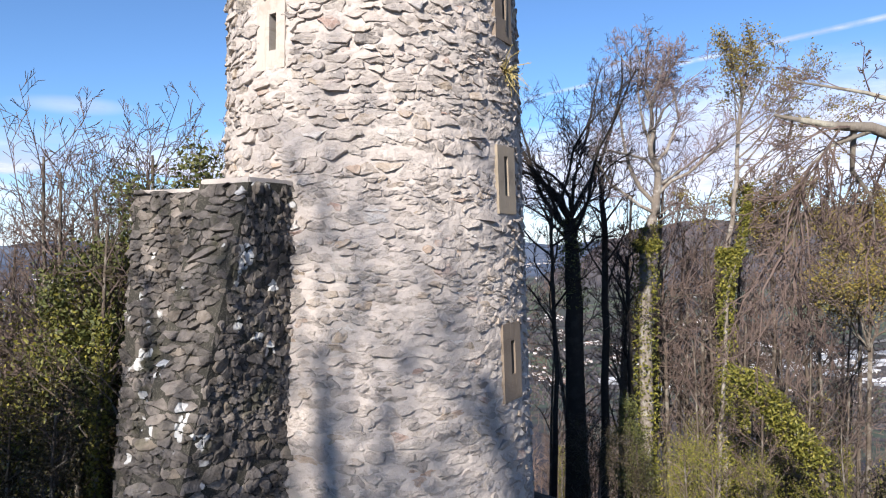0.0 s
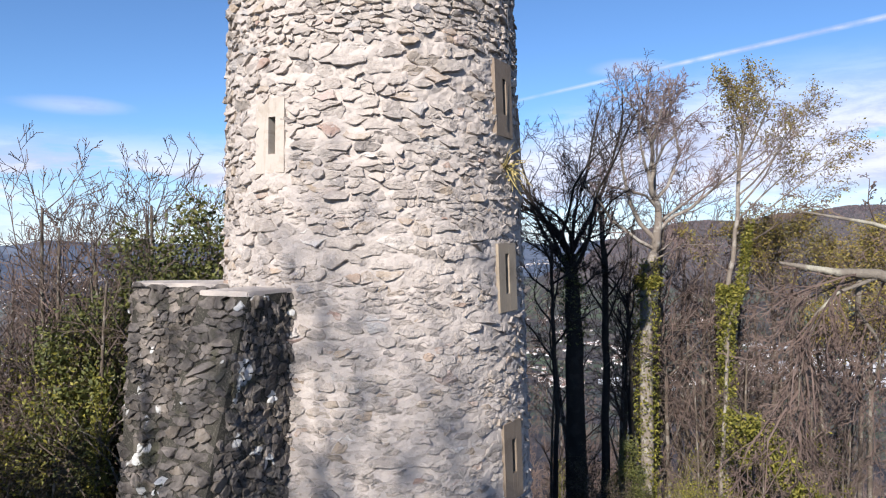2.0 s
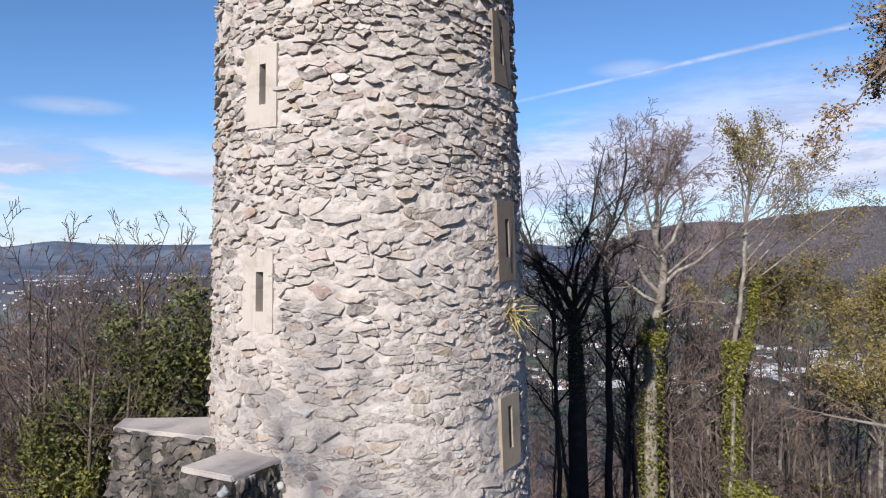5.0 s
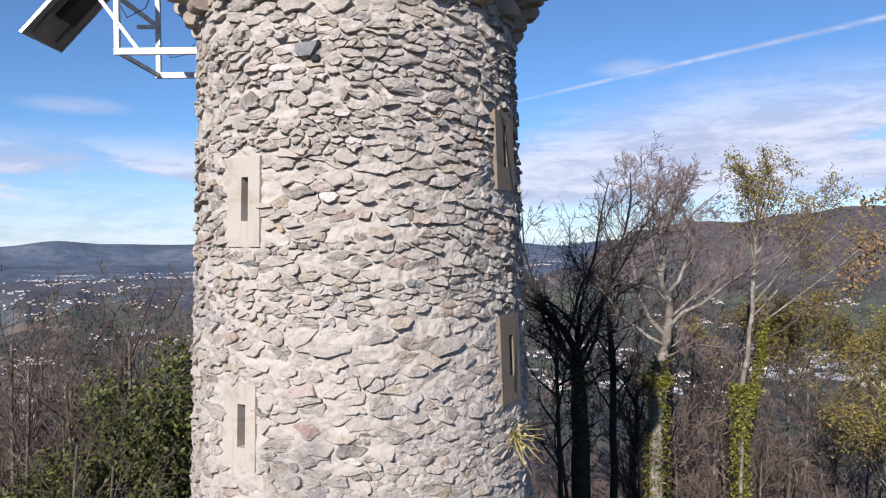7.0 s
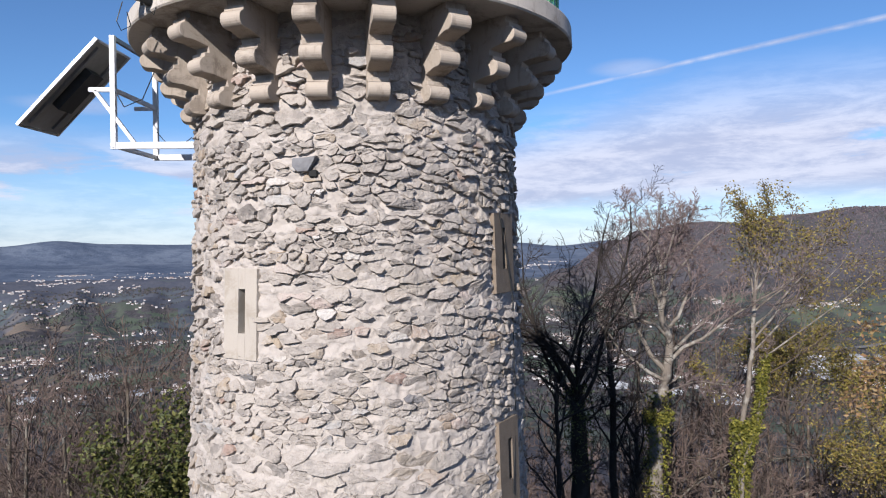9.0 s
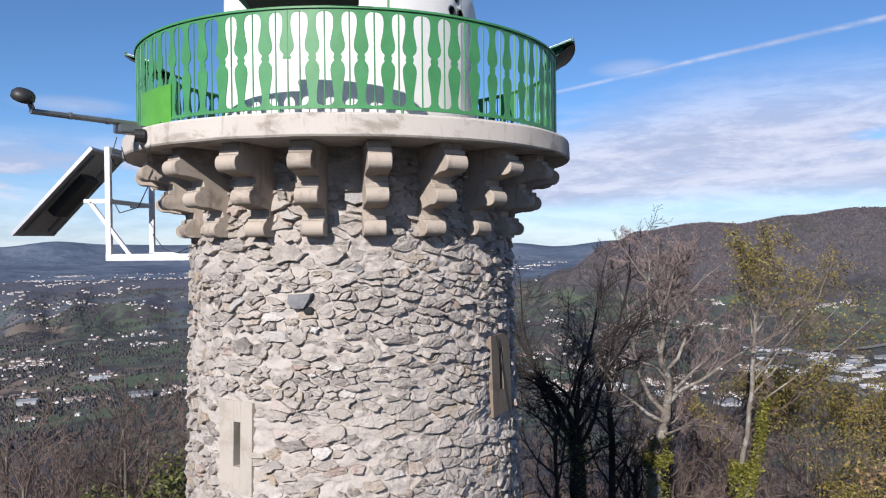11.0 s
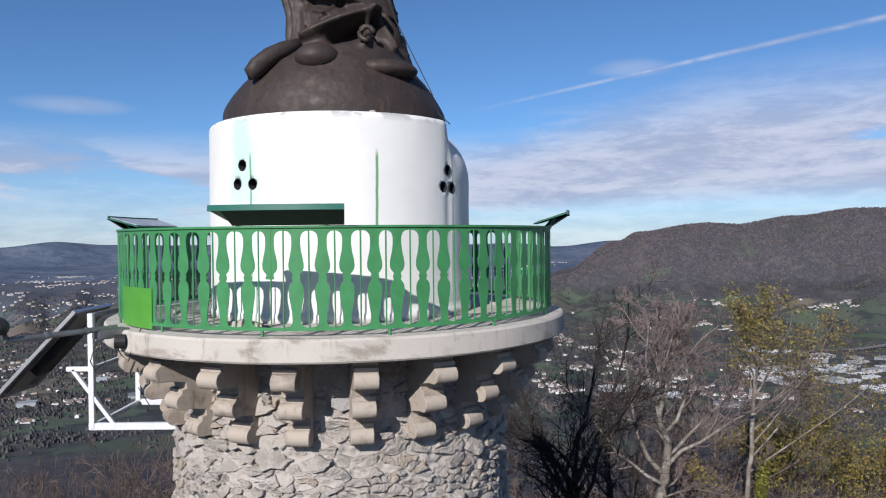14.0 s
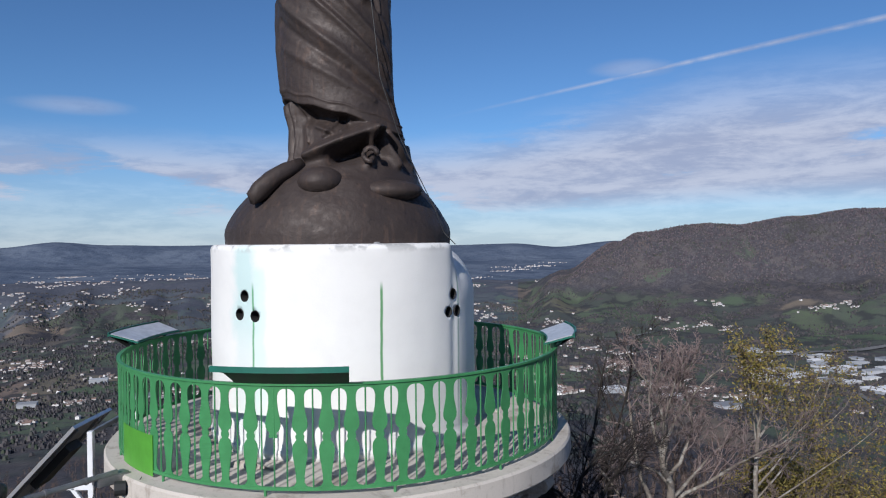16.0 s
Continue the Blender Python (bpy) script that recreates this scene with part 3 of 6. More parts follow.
def build_window(th, z0, z1, width, sth, sw, s0, s1, mat):
    zc = (z0 + z1) / 2
    r = tower_r(zc)
    m = Matrix.Translation(around(th, r, zc)) @ Matrix.Rotation(radians(th), 4, "Z") @ Matrix.Rotation(-0.029, 4, "X")
    off = radians(sth - th) * r
    win = part("window_surround", box((0.02, 0.02, 0.02), m=m @ Matrix.Translation((0, 0.3, 0))), HOLLOW_SHADE, tower)
    h, front, back = z1 - z0, -0.002 if th < 0 else -0.022, 0.16
    lo, hi = s0 - zc, s1 - zc
    left, right = off - sw / 2, off + sw / 2

    def slab(x0, x1, a, b, name):
        part(name, box((x1 - x0, back - front, b - a), ((x0 + x1) / 2, (front + back) / 2, (a + b) / 2), m, 0.002), mat, win)
    slab(-width / 2, left, -h / 2, h / 2, "jamb")
    slab(right, width / 2, -h / 2, h / 2, "jamb")
    slab(left, right, -h / 2, lo, "sill")
    slab(left, right, hi, h / 2, "lintel")
    # splayed recess behind the slit; in the right-hand windows its shade is painted near-black
    vs = [(left - .01, back - .02, lo - .01), (right + .01, back - .02, lo - .01), (right + .01, back - .02, hi + .01), (left - .01, back - .02, hi + .01),
          (left - .03, .55, lo - .03), (right + .03, .55, lo - .03), (right + .03, .55, hi + .03), (left - .03, .55, hi + .03)]
    fs = [(0, 4, 5, 1), (1, 5, 6, 2), (2, 6, 7, 3), (3, 7, 4, 0), (4, 7, 6, 5)]
    part("recess", ([m @ Vector(v) for v in vs], fs), mat if th < 0 else HOLLOW_SHADE, win)


for w in WINDOWS:
    build_window(*w)


# ---- stones ----
def clip(poly, px, py, nx, ny):
    out = []
    for i in range(len(poly)):
        a, b = poly[i - 1], poly[i]
        da, db = (a[0] - px) * nx + (a[1] - py) * ny, (b[0] - px) * nx + (b[1] - py) * ny
        if da <= 0 < db or db <= 0 < da:
            t = da / (da - db)
            out.append((a[0] + (b[0] - a[0]) * t, a[1] + (b[1] - a[1]) * t))
        if db <= 0:
            out.append(b)
    return out


def rubble(u0, u1, v0, v1, rng, w=0.26, h=0.092, gap=0.004, tight=0.76):
    """Rounded polygons of a rough-coursed rubble wall over a strip, with the seeds' own sizes."""
    seeds = []
    v = v0
    while v < v1:
        kind = rng.choice((0.5, 0.65, 0.85, 1.1, 1.5, 2.0))
        course = h * kind * rng.uniform(0.85, 1.15)
        u = u0 + rng.uniform(-w, 0)
        while u < u1:
            step = w * rng.choice((0.22, 0.35, 0.5, 0.8, 1.2, 1.7)) * (0.6 + 0.45 * kind) * rng.uniform(0.8, 1.2)
            wob = 0.10 * math.sin(u * 1.3 + v * 0.7) + 0.05 * math.sin(u * 3.1 + v)
            seeds.append((u + step / 2, v + course / 2 + wob * 0.5 + rng.uniform(-0.5, 0.5) * course))
            u += step
        v += course
    asp = 2.4
    pts = [(a, b * asp) for a, b in seeds]
    grid = {}
    cell = 0.3
    for i, p in enumerate(pts):
        grid.setdefault((int(p[0] // cell), int(p[1] // cell)), []).append(i)
    polys = []
    for i, (x, y) in enumerate(pts):
        poly = [(x - .42, y - .42), (x + .42, y - .42), (x + .42, y + .42), (x - .42, y + .42)]
        gx, gy = int(x // cell), int(y // cell)
        near = [j for a in (-2, -1, 0, 1, 2) for b in (-2, -1, 0, 1, 2) for j in grid.get((gx + a, gy + b), ()) if j != i]
        near.sort(key=lambda j: (pts[j][0] - x) ** 2 + (pts[j][1] - y) ** 2)
        for j in near[:16]:
            nx, ny = pts[j][0] - x, pts[j][1] - y
            poly = clip(poly, x + nx / 2, y + ny / 2, nx, ny)
            if len(poly) < 3:
                break
        if len(poly) < 3:
            continue
        poly = [(a, b / asp) for a, b in poly]
        cx, cy = sum(p[0] for p in poly) / len(poly), sum(p[1] for p in poly) / len(poly)
        g = gap * rng.uniform(0.6, 2.2)
        out = []
        for a, b in poly:
            d = math.hypot(a - cx, b - cy)
            k = max(0.3, 1 - g / max(d, 0.01)) * rng.uniform(tight, 1.06)
            out.append((cx + (a - cx) * k, cy + (b - cy) * k))
        # break the long sides into ragged steps
        cut = []
        for q in range(len(out)):
            a, b = out[q], out[(q + 1) % len(out)]
            L = math.hypot(a[0] - b[0], a[1] - b[1])
            if L < 0.015:
                cut.append(((a[0] + b[0]) / 2, (a[1] + b[1]) / 2))
                continue
            t = rng.uniform(0.05, 0.2)
            cut.append((a[0] + (b[0] - a[0]) * t, a[1] + (b[1] - a[1]) * t))
            if L > 0.09:
                t = rng.uniform(0.35, 0.65)
                k = rng.gauss(0, 0.13)
                cut.append((a[0] + (b[0] - a[0]) * t + (b[1] - a[1]) * k, a[1] + (b[1] - a[1]) * t - (b[0] - a[0]) * k))
            t = rng.uniform(0.8, 0.95)
            cut.append((a[0] + (b[0] - a[0]) * t, a[1] + (b[1] - a[1]) * t))
        polys.append((cx, cy, cut))
    return polys


def stone_geo(cx, cy, poly, rng, place, proud=(-0.010, 0.040)):
    """A rough split face: a skirt in the mortar, a sharp shoulder and a tilted, dented top."""
    h = rng.uniform(*proud)
    tx, ty = rng.gauss(0, 0.12), rng.gauss(-0.14, 0.28)
    vs, fs = [], []
    n = len(poly)
    seed = rng.uniform(0, 100)
    ox, oy = rng.uniform(-0.2, 0.2), rng.uniform(-0.25, 0.25)
    rings = ((1.0, -0.03), (0.985, 0.75), (0.90, 1.0), (0.45, 1.12))
    for k, dep in rings:
        for a, b in poly:
            x, y = (a - cx) * k, (b - cy) * k
            if k < 0.8:
                x, y = x + ox * (poly[0][0] - cx) * 0.3, y + oy * (poly[0][1] - cy) * 0.3
            d = dep * 1.0 if dep < 0 else h * dep + (tx * x + ty * y) * min(dep, 1) + 0.012 * noise.noise((a * k * 16, b * k * 16, seed)) + 0.006 * noise.noise((a * 45, b * 45, seed))
            vs.append(place(cx + x, cy + y, d))
    m = len(rings)
    for r in range(m - 1):
        for j in range(n):
            a, b = r * n + j, r * n + (j + 1) % n
            fs.append((a, b, b + n, a + n))
    fs.append(tuple((m - 1) * n + j for j in range(n)))
    return vs, fs


def on_tower(u, z, d):
    return around(math.degrees(u / 2.3), tower_r(z) + d, z)


def build_tower_stones():
    rng = random.Random(11)
    ua, ub = radians(-84) * 2.3, radians(102) * 2.3
    rest_v, rest_f, singles = [], [], []
    for cx, cy, poly in rubble(ua, ub, 0.3, 13.15, rng):
        th = math.degrees(cx / 2.3)
        if in_window(th, cy, 0.035):
            continue
        bare_patch = noise.noise(Vector((cx * 0.9, cy * 0.8, 3.0))) + 0.08 * (1 - bump1(cy, 4, 8)) + (0.5 if th < -48 and cy > 9 else 0)
        if rng.random() < 0.07 + 0.5 * max(bare_patch - 0.08, 0):
            continue
        deep = 0.6 + 0.4 * bump1(cy, 5.0, 10.5)
        geo = stone_geo(cx, cy, poly, rng, on_tower, (-0.009, 0.044 * deep))
        if 8.35 < cy < 10.25 and -27 < th < 33 and len(singles) < 300:
            singles.append(geo)
            continue
        o = len(rest_v)
        rest_v += geo[0]
        rest_f += [tuple(i + o for i in f) for f in geo[1]]
    ob = part("stonework", (rest_v, rest_f), STONE, tower_wall, "grey and buff rubble stones")
    ob["kind"] = "stuff"
    return singles


TOWER_STONES = build_tower_stones()

# ---- corbels and slab ----
def corbel_profile():
    """Section in radius and height: three rolls stepping outwards."""
    out = [(1.95, 12.18)]
    rolls = ((2.36, 12.18), (2.60, 12.52), (2.84, 12.86))
    for i, (r, z) in enumerate(rolls):
        out += [(r - 0.17 if i else r - 0.1, z)] if i else []
        for k in range(12):
            a = -math.pi / 2 + math.pi * k / 11
            out.append((r - 0.09 + 0.09 * math.cos(a), z + 0.09 + 0.09 * math.sin(a)))
        out += [(r - 0.07, z + 0.18), (r - 0.07, z + 0.225), (r - 0.13, z + 0.235), (r - 0.12, z + 0.30)]
    out += [(2.72, TOP_Z), (1.95, TOP_Z)]
    return out


def build_corbel():
    prof = corbel_profile()
    bm = bmesh.new()
    a = [bm.verts.new((-0.125, -r, z)) for r, z in prof]
    b = [bm.verts.new((0.125, -r, z)) for r, z in prof]
    n = len(prof)
    for i in range(n):
        bm.faces.new((a[i], a[(i + 1) % n], b[(i + 1) % n], b[i]))
    bm.faces.new(a[::-1])
    bm.faces.new(b)
    bmesh.ops.recalc_face_normals(bm, faces=bm.faces)
    bmesh.ops.bevel(bm, geom=[e for e in bm.edges if abs(e.verts[0].co.x) == abs(e.verts[1].co.x) and e.verts[0].co.x == e.verts[1].co.x],
                    offset=0.006, segments=1, affect="EDGES")
    return bm


corbel = part("corbel", build_corbel(), SANDSTONE, tower, "carved sandstone bracket with three rolls")
corbel.rotation_euler.z = radians(-4.3)
for i in range(1, 21):
    c = new("corbel", corbel.data)
    c.parent = tower
    c.rotation_euler.z = radians(-4.3 + i * 360 / 21 + 0.5 * math.sin(i * 5.1))
    c.scale = (1 + 0.06 * math.sin(i * 3.3), 1, 1)
    c["label"] = "carved sandstone bracket with three rolls"


def build_slab():
    n, prof = 180, ((0.0, 13.17), (2.96, 13.17), (2.975, 13.19), (2.97, 13.385), (2.95, 13.41), (0.0, 13.41))
    vs, fs = [], []
    for i in range(n):
        th = 360 * i / n
        for r, z in prof:
            w = 0.012 * noise.noise((math.sin(radians(th)) * 5, math.cos(radians(th)) * 5, z * 4)) if r > 1 else 0
            vs.append(around(th, r + w, z + w * 0.5))
    m = len(prof)
    for i in range(n):
        a, b = i * m, ((i + 1) % n) * m
        fs += [(a + j, b + j, b + j + 1, a + j + 1) for j in range(m - 1)]
    return part("gallery_slab", (vs, fs), CONCRETE, tower, "round stained concrete gallery slab")


build_slab()

# ---- buttresses ----
def wall_block(foot, crown, z0, z1):
    """A battered block: a bottom outline and a top outline with the same corners, with finely cut sides."""
    n, rows = len(foot), 16
    vs, fs = [], []
    dense = []
    for i in range(n):
        for k in range(6):
            dense.append((i, k / 6))
    m = len(dense)
    for r in range(rows + 1):
        t = r / rows
        for i, k in dense:
            f = Vector(foot[i]).lerp(Vector(foot[(i + 1) % n]), k)
            c = Vector(crown[i]).lerp(Vector(crown[(i + 1) % n]), k)
            p = f.lerp(c, t)
            p = Vector((p.x, p.y, z0 + (z1 - z0) * t))
            p += Vector((noise.noise(p * 2.3), noise.noise(p * 2.3 + Vector((7, 0, 0))), 0)) * 0.03
            vs.append(p)
    for r in range(rows):
        for j in range(m):
            a, b = r * m + j, r * m + (j + 1) % m
            fs.append((a, b, b + m, a + m))
    fs.append(tuple(rows * m + j for j in range(m)))
    return vs, fs


def buttress(name, label, foot, crown, z1, seed, faces):
    ob = thing(name, label, "buttress", "buttresses at the tower's foot", at=(0, 0, 0))
    core = part("core", wall_block(foot, crown, -2.0, z1), DARK_MORTAR, ob, "mossy mortar core, painted darker for shade")
    cap_pts = []
    cx, cy = sum(p[0] for p in crown) / len(crown), sum(p[1] for p in crown) / len(crown)
    for x, y in crown:
        cap_pts.append((cx + (x - cx) * 1.03, cy + (y - cy) * 1.03))
    bm = bmesh.new()
    lo = [bm.verts.new((x, y, z1 - 0.03)) for x, y in cap_pts]
    hi = [bm.verts.new((x, y, z1 + 0.05)) for x, y in cap_pts]
    n = len(lo)
    for i in range(n):
        bm.faces.new((lo[i], lo[(i + 1) % n], hi[(i + 1) % n], hi[i]))
    bm.faces.new(hi)
    bm.faces.new(lo[::-1])
    bmesh.ops.recalc_face_normals(bm, faces=bm.faces)
    bmesh.ops.bevel(bm, geom=bm.edges[:], offset=0.015, segments=2, affect="EDGES")
    part("coping", bm, MORTAR, ob, "pale mortar capping")
    rng = random.Random(seed)
    for i in faces:
        f0, f1 = Vector((*foot[i], -2.0)), Vector((*foot[(i + 1) % n], -2.0))
        c0, c1 = Vector((*crown[i], z1)), Vector((*crown[(i + 1) % n], z1))
        length = max((f1 - f0).length, (c1 - c0).length)
        nrm = (f1 - f0).cross(c0 - f0).normalized()
        mid = (f0 + f1 + c0 + c1) / 4
        if nrm.dot(mid - Vector((*[(sum(p[k] for p in foot) / n) for k in (0, 1)], mid.z))) < 0:
            nrm = -nrm

        def place(u, z, d):
            t = (z + 2.0) / (z1 + 2.0)
            k = u / length
            return f0.lerp(f1, k).lerp(c0.lerp(c1, k), t) + nrm * d
        for cx_, cy_, poly in rubble(0.0, length, 0.2, z1 - 0.02, rng, 0.25, 0.105, 0.003, 0.94):
            if not 0.02 < cx_ < length - 0.02:
                continue
            poly = [(min(max(a, -0.02), length + 0.02), min(b, z1 - 0.02)) for a, b in poly]
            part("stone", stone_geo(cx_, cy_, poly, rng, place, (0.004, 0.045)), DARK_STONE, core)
    return ob


# front buttress: inner right, outer right, outer left, inner left
buttress("front_buttress", "dark lichen-spotted stone buttress sloping out from the tower", [(-0.86, -2.0), (-2.62, -4.05), (-3.42, -3.72), (-2.0, -1.6)],
         [(-0.86, -2.06), (-1.31, -2.84), (-2.02, -2.48), (-1.62, -1.75)], 5.1, 3, (0, 1, 2))
buttress("side_buttress", "dark stone buttress wall beside the tower with pale capping", [(-1.5, -1.95), (-4.15, -0.95), (-4.15, 0.2), (-2.2, 0.4)],
         [(-2.0, -1.22), (-3.68, -0.63), (-3.75, -0.12), (-2.3, -0.10)], 5.1, 5, (0, 1))

# ---- railing ----
railing = thing("gallery_railing", "green-painted cut-sheet balustrade round the gallery, one baluster broken", "railing")
RAIL_R, RAIL_TOP, RAIL_LOW = 2.80, 14.50, 13.47
BAL = ((13.50, 0.124), (13.515, 0.062), (13.55, 0.040), (13.62, 0.042), (13.72, 0.056), (13.80, 0.070), (13.86, 0.075), (13.91, 0.068), (13.945, 0.045), (13.955, 0.034), (13.975, 0.042),
       (13.995, 0.044), (14.015, 0.034), (14.03, 0.040), (14.05, 0.060), (14.08, 0.073), (14.12, 0.076), (14.18, 0.066), (14.25, 0.050), (14.32, 0.043), (14.38, 0.044),
       (14.41, 0.052), (14.43, 0.066), (14.445, 0.090), (14.452, 0.124))


def baluster_geo(low=0.0):
    prof = [(z, w) for z, w in BAL if z >= low]
    vs, fs = [], []
    for y in (-0.004, 0.004):
        for z, w in prof:
            vs += [(-w, -RAIL_R + y, z), (w, -RAIL_R + y, z)]
    n = len(prof)
    for i in range(n - 1):
        a = 2 * i
        fs.append((a, a + 1, a + 3, a + 2))
        b = 2 * n + 2 * i
        fs.append((b, b + 2, b + 3, b + 1))
        fs.append((a, a + 2, b + 2, b))
        fs.append((a + 1, b + 1, b + 3, a + 3))
    fs += [(0, 2 * n, 2 * n + 1, 1)]
    return vs, fs


bal_mesh = mesh_of("baluster", *baluster_geo(), GREEN)
broken_mesh = mesh_of("broken_baluster", *baluster_geo(13.96), GREEN)
bar_mesh = mesh_of("bar", *tube([(0, -RAIL_R, 13.47), (0, -RAIL_R, 14.47)], [0.0085] * 2, 6), GREEN)
STEP = 360 / 70
for i in range(70):
    th = -1.4 + i * STEP
    ob = part("baluster", broken_mesh if i == 69 else bal_mesh, GREEN, railing, "broken baluster, its lower half gone" if i == 69 else "")
    ob.rotation_euler.z = radians(th + 0.25 * math.sin(i * 2.7))
    ob = part("bar", bar_mesh, GREEN, railing)
    ob.rotation_euler.z = radians(th + STEP / 2)
    if i == 69:
        ob = part("bar", bar_mesh, GREEN, railing)
        ob.rotation_euler.z = radians(th)
part("top_rail", ring(RAIL_R - 0.022, RAIL_R + 0.022, 14.478, 14.50, 140), GREEN, railing)
part("top_band", ring(RAIL_R - 0.004, RAIL_R + 0.0045, 14.448, 14.479, 140), GREEN, railing)
part("bottom_rail", ring(RAIL_R - 0.012, RAIL_R + 0.012, 13.470, 13.502, 140), GREEN, railing)
for i in range(14):
    part("foot", tube([around(-8.5 + i * 360 / 14, RAIL_R, 13.38), around(-8.5 + i * 360 / 14, RAIL_R, 13.48)], [0.016] * 2, 6), GREEN, railing)
part("patch_plate", ring(RAIL_R + 0.012, RAIL_R + 0.016, 13.43, 13.86, 10, -53.5, -37.5), LIME, railing, "bright green repair plate")


# ---- viewing tables ----
def viewing_table(th0):
    ob = thing("viewing_table", "curved orientation table, pale face, dark green rim, on the railing", "viewing table", "viewing tables on the railing")
    half, n = 12.6, 16

    def strip(prof, a0=-half, a1=half):
        vs, fs = [], []
        m = len(prof)
        for i in range(n + 1):
            th = th0 + a0 + (a1 - a0) * i / n
            vs += [around(th, r, z) for r, z in prof]
        for i in range(n):
            for j in range(m):
                a, b = i * m + j, i * m + (j + 1) % m
                fs.append((a, a + m, b + m, b))
        fs += [tuple(range(m)), tuple(n * m + j for j in range(m))[::-1]]
        return vs, fs
    part("tray", strip(((2.68, 14.545), (3.05, 14.655), (3.045, 14.675), (2.675, 14.562))), TEAL, ob, "dark green sheet-metal tray")
    part("face", strip(((2.69, 14.570), (3.025, 14.672), (3.024, 14.680), (2.689, 14.578)), -half + 0.4, half - 0.4), BRASS, ob, "pale worn metal face")
    part("rim", strip(((3.046, 14.640), (3.058, 14.644), (3.053, 14.700), (3.041, 14.698))), TEAL, ob)
    part("under_plate", strip(((2.83, 14.503), (3.042, 14.642), (3.036, 14.648), (2.824, 14.509)), -half * 0.8, half), BLACK, ob, "dark sloping underside plate")
    for s in (-0.72, 0.72):
        a = th0 + s * half
        part("bracket", beam(around(a, 2.79, 14.49), around(a, 2.90, 14.61), 0.03, 0.03), TEAL, ob)
    return ob


for a in (-4.3, 85.0, 175.0, -95.0):
    viewing_table(a)

# ---- pedestal drum ----
def build_drum():
    r, prof = 1.725, []
    prof = [(0.0, 13.40), (r + 0.02, 13.40), (r + 0.02, 13.50), (r, 13.52)] + [(r, 13.52 + 2.23 * k / 36) for k in range(1, 37)]
    for k in range(1, 9):
        a = math.pi / 2 * k / 8
        prof.append((r - 0.07 + 0.07 * math.cos(a), 15.75 + 0.07 * math.sin(a)))
    prof.append((0.0, 15.825))
    n = 240
    vs, fs = [], []
    for i in range(n):
        th = 360 * i / n
        for q, z in prof:
            w = 0.012 * noise.noise((math.sin(radians(th)) * 2.2, math.cos(radians(th)) * 2.2, z * 1.4)) if q > 1 else 0
            if q > 1 and z > 13.6:
                # a sunken joint down one side, and a rounded shoulder on the part behind it
                w -= 0.018 * math.exp(-((th - 57) / 2.0) ** 2) * bump1(z, 13.6, 13.9)
                behind = bump1(th, 56, 66) * (1 - bump1(th, 150, 170))
                w -= behind * 0.34 * max((z - 15.12) / 0.70, 0) ** 2
                z = z - behind * 0.05 * max((z - 15.5) / 0.32, 0)
            vs.append(around(th, q + w, z))
    m = len(prof)
    for i in range(n):
        a, b = i * m, ((i + 1) % n) * m
        fs += [(a + j, b + j, b + j + 1, a + j + 1) for j in range(m - 1)]
    return vs, fs


pedestal = thing("statue_pedestal", "white-rendered round pedestal with green stains and vent holes", "pedestal")
HOLES = [(-34.0, 15.235), (-37.0, 15.02), (-28.5, 15.01), (56.2, 15.20), (52.9, 14.99), (59.3, 14.99)]


def build_pedestal():
    geo = build_drum()
    bm = bmesh.new()
    me = mesh_of("body", *geo, DRUM, True)
    bm.from_mesh(me)
    bmesh.ops.remove_doubles(bm, verts=bm.verts, dist=0.0005)
    bmesh.ops.recalc_face_normals(bm, faces=bm.faces)
    bm.to_mesh(me)
    bm.free()
    body = part("body", me, DRUM, pedestal)
    cut = bmesh.new()
    for th, z in HOLES:
        vs, fs = tube([around(th, 1.35, z), around(th, 2.0, z)], [0.068] * 2, 20)
        ids = [cut.verts.new(v) for v in vs]
        for f in fs:
            cut.faces.new([ids[i] for i in f])
    bmesh.ops.recalc_face_normals(cut, faces=cut.faces)
    cm = bpy.data.meshes.new("cutter")
    cut.to_mesh(cm)
    cut.free()
    co = new("cutter", cm)
    mod = body.modifiers.new("holes", "BOOLEAN")
    mod.operation, mod.object, mod.solver = "DIFFERENCE", co, "EXACT"
    bpy.context.view_layer.update()
    done = bpy.data.meshes.new_from_object(body.evaluated_get(bpy.context.evaluated_depsgraph_get()))
    body.modifiers.clear()
    body.data = done
    bpy.data.objects.remove(co)
    for th, z in HOLES:
        # lining painted near-black so that each hole reads dark
        outer, inner = tube([around(th, 1.42, z), around(th, 1.728, z)], [0.0675] * 2, 18, False), tube([around(th, 1.42, z), around(th, 1.728, z)], [0.060] * 2, 18, False)
        n = 18
        vs, fs = join(outer, inner)
        fs += [(n + j, n + (j + 1) % n, 3 * n + (j + 1) % n, 3 * n + j) for j in range(n)] + [tuple(2 * n + j for j in range(n))]
        part("vent_pipe", (vs, fs), HOLLOW_SHADE, pedestal, "dark open vent pipe")
    part("seam_box", box((0.07, 0.04, 0.05), around(20.5, 1.63, 15.815), Matrix.Identity(4), 0.006), GREY_METAL, pedestal)


build_pedestal()


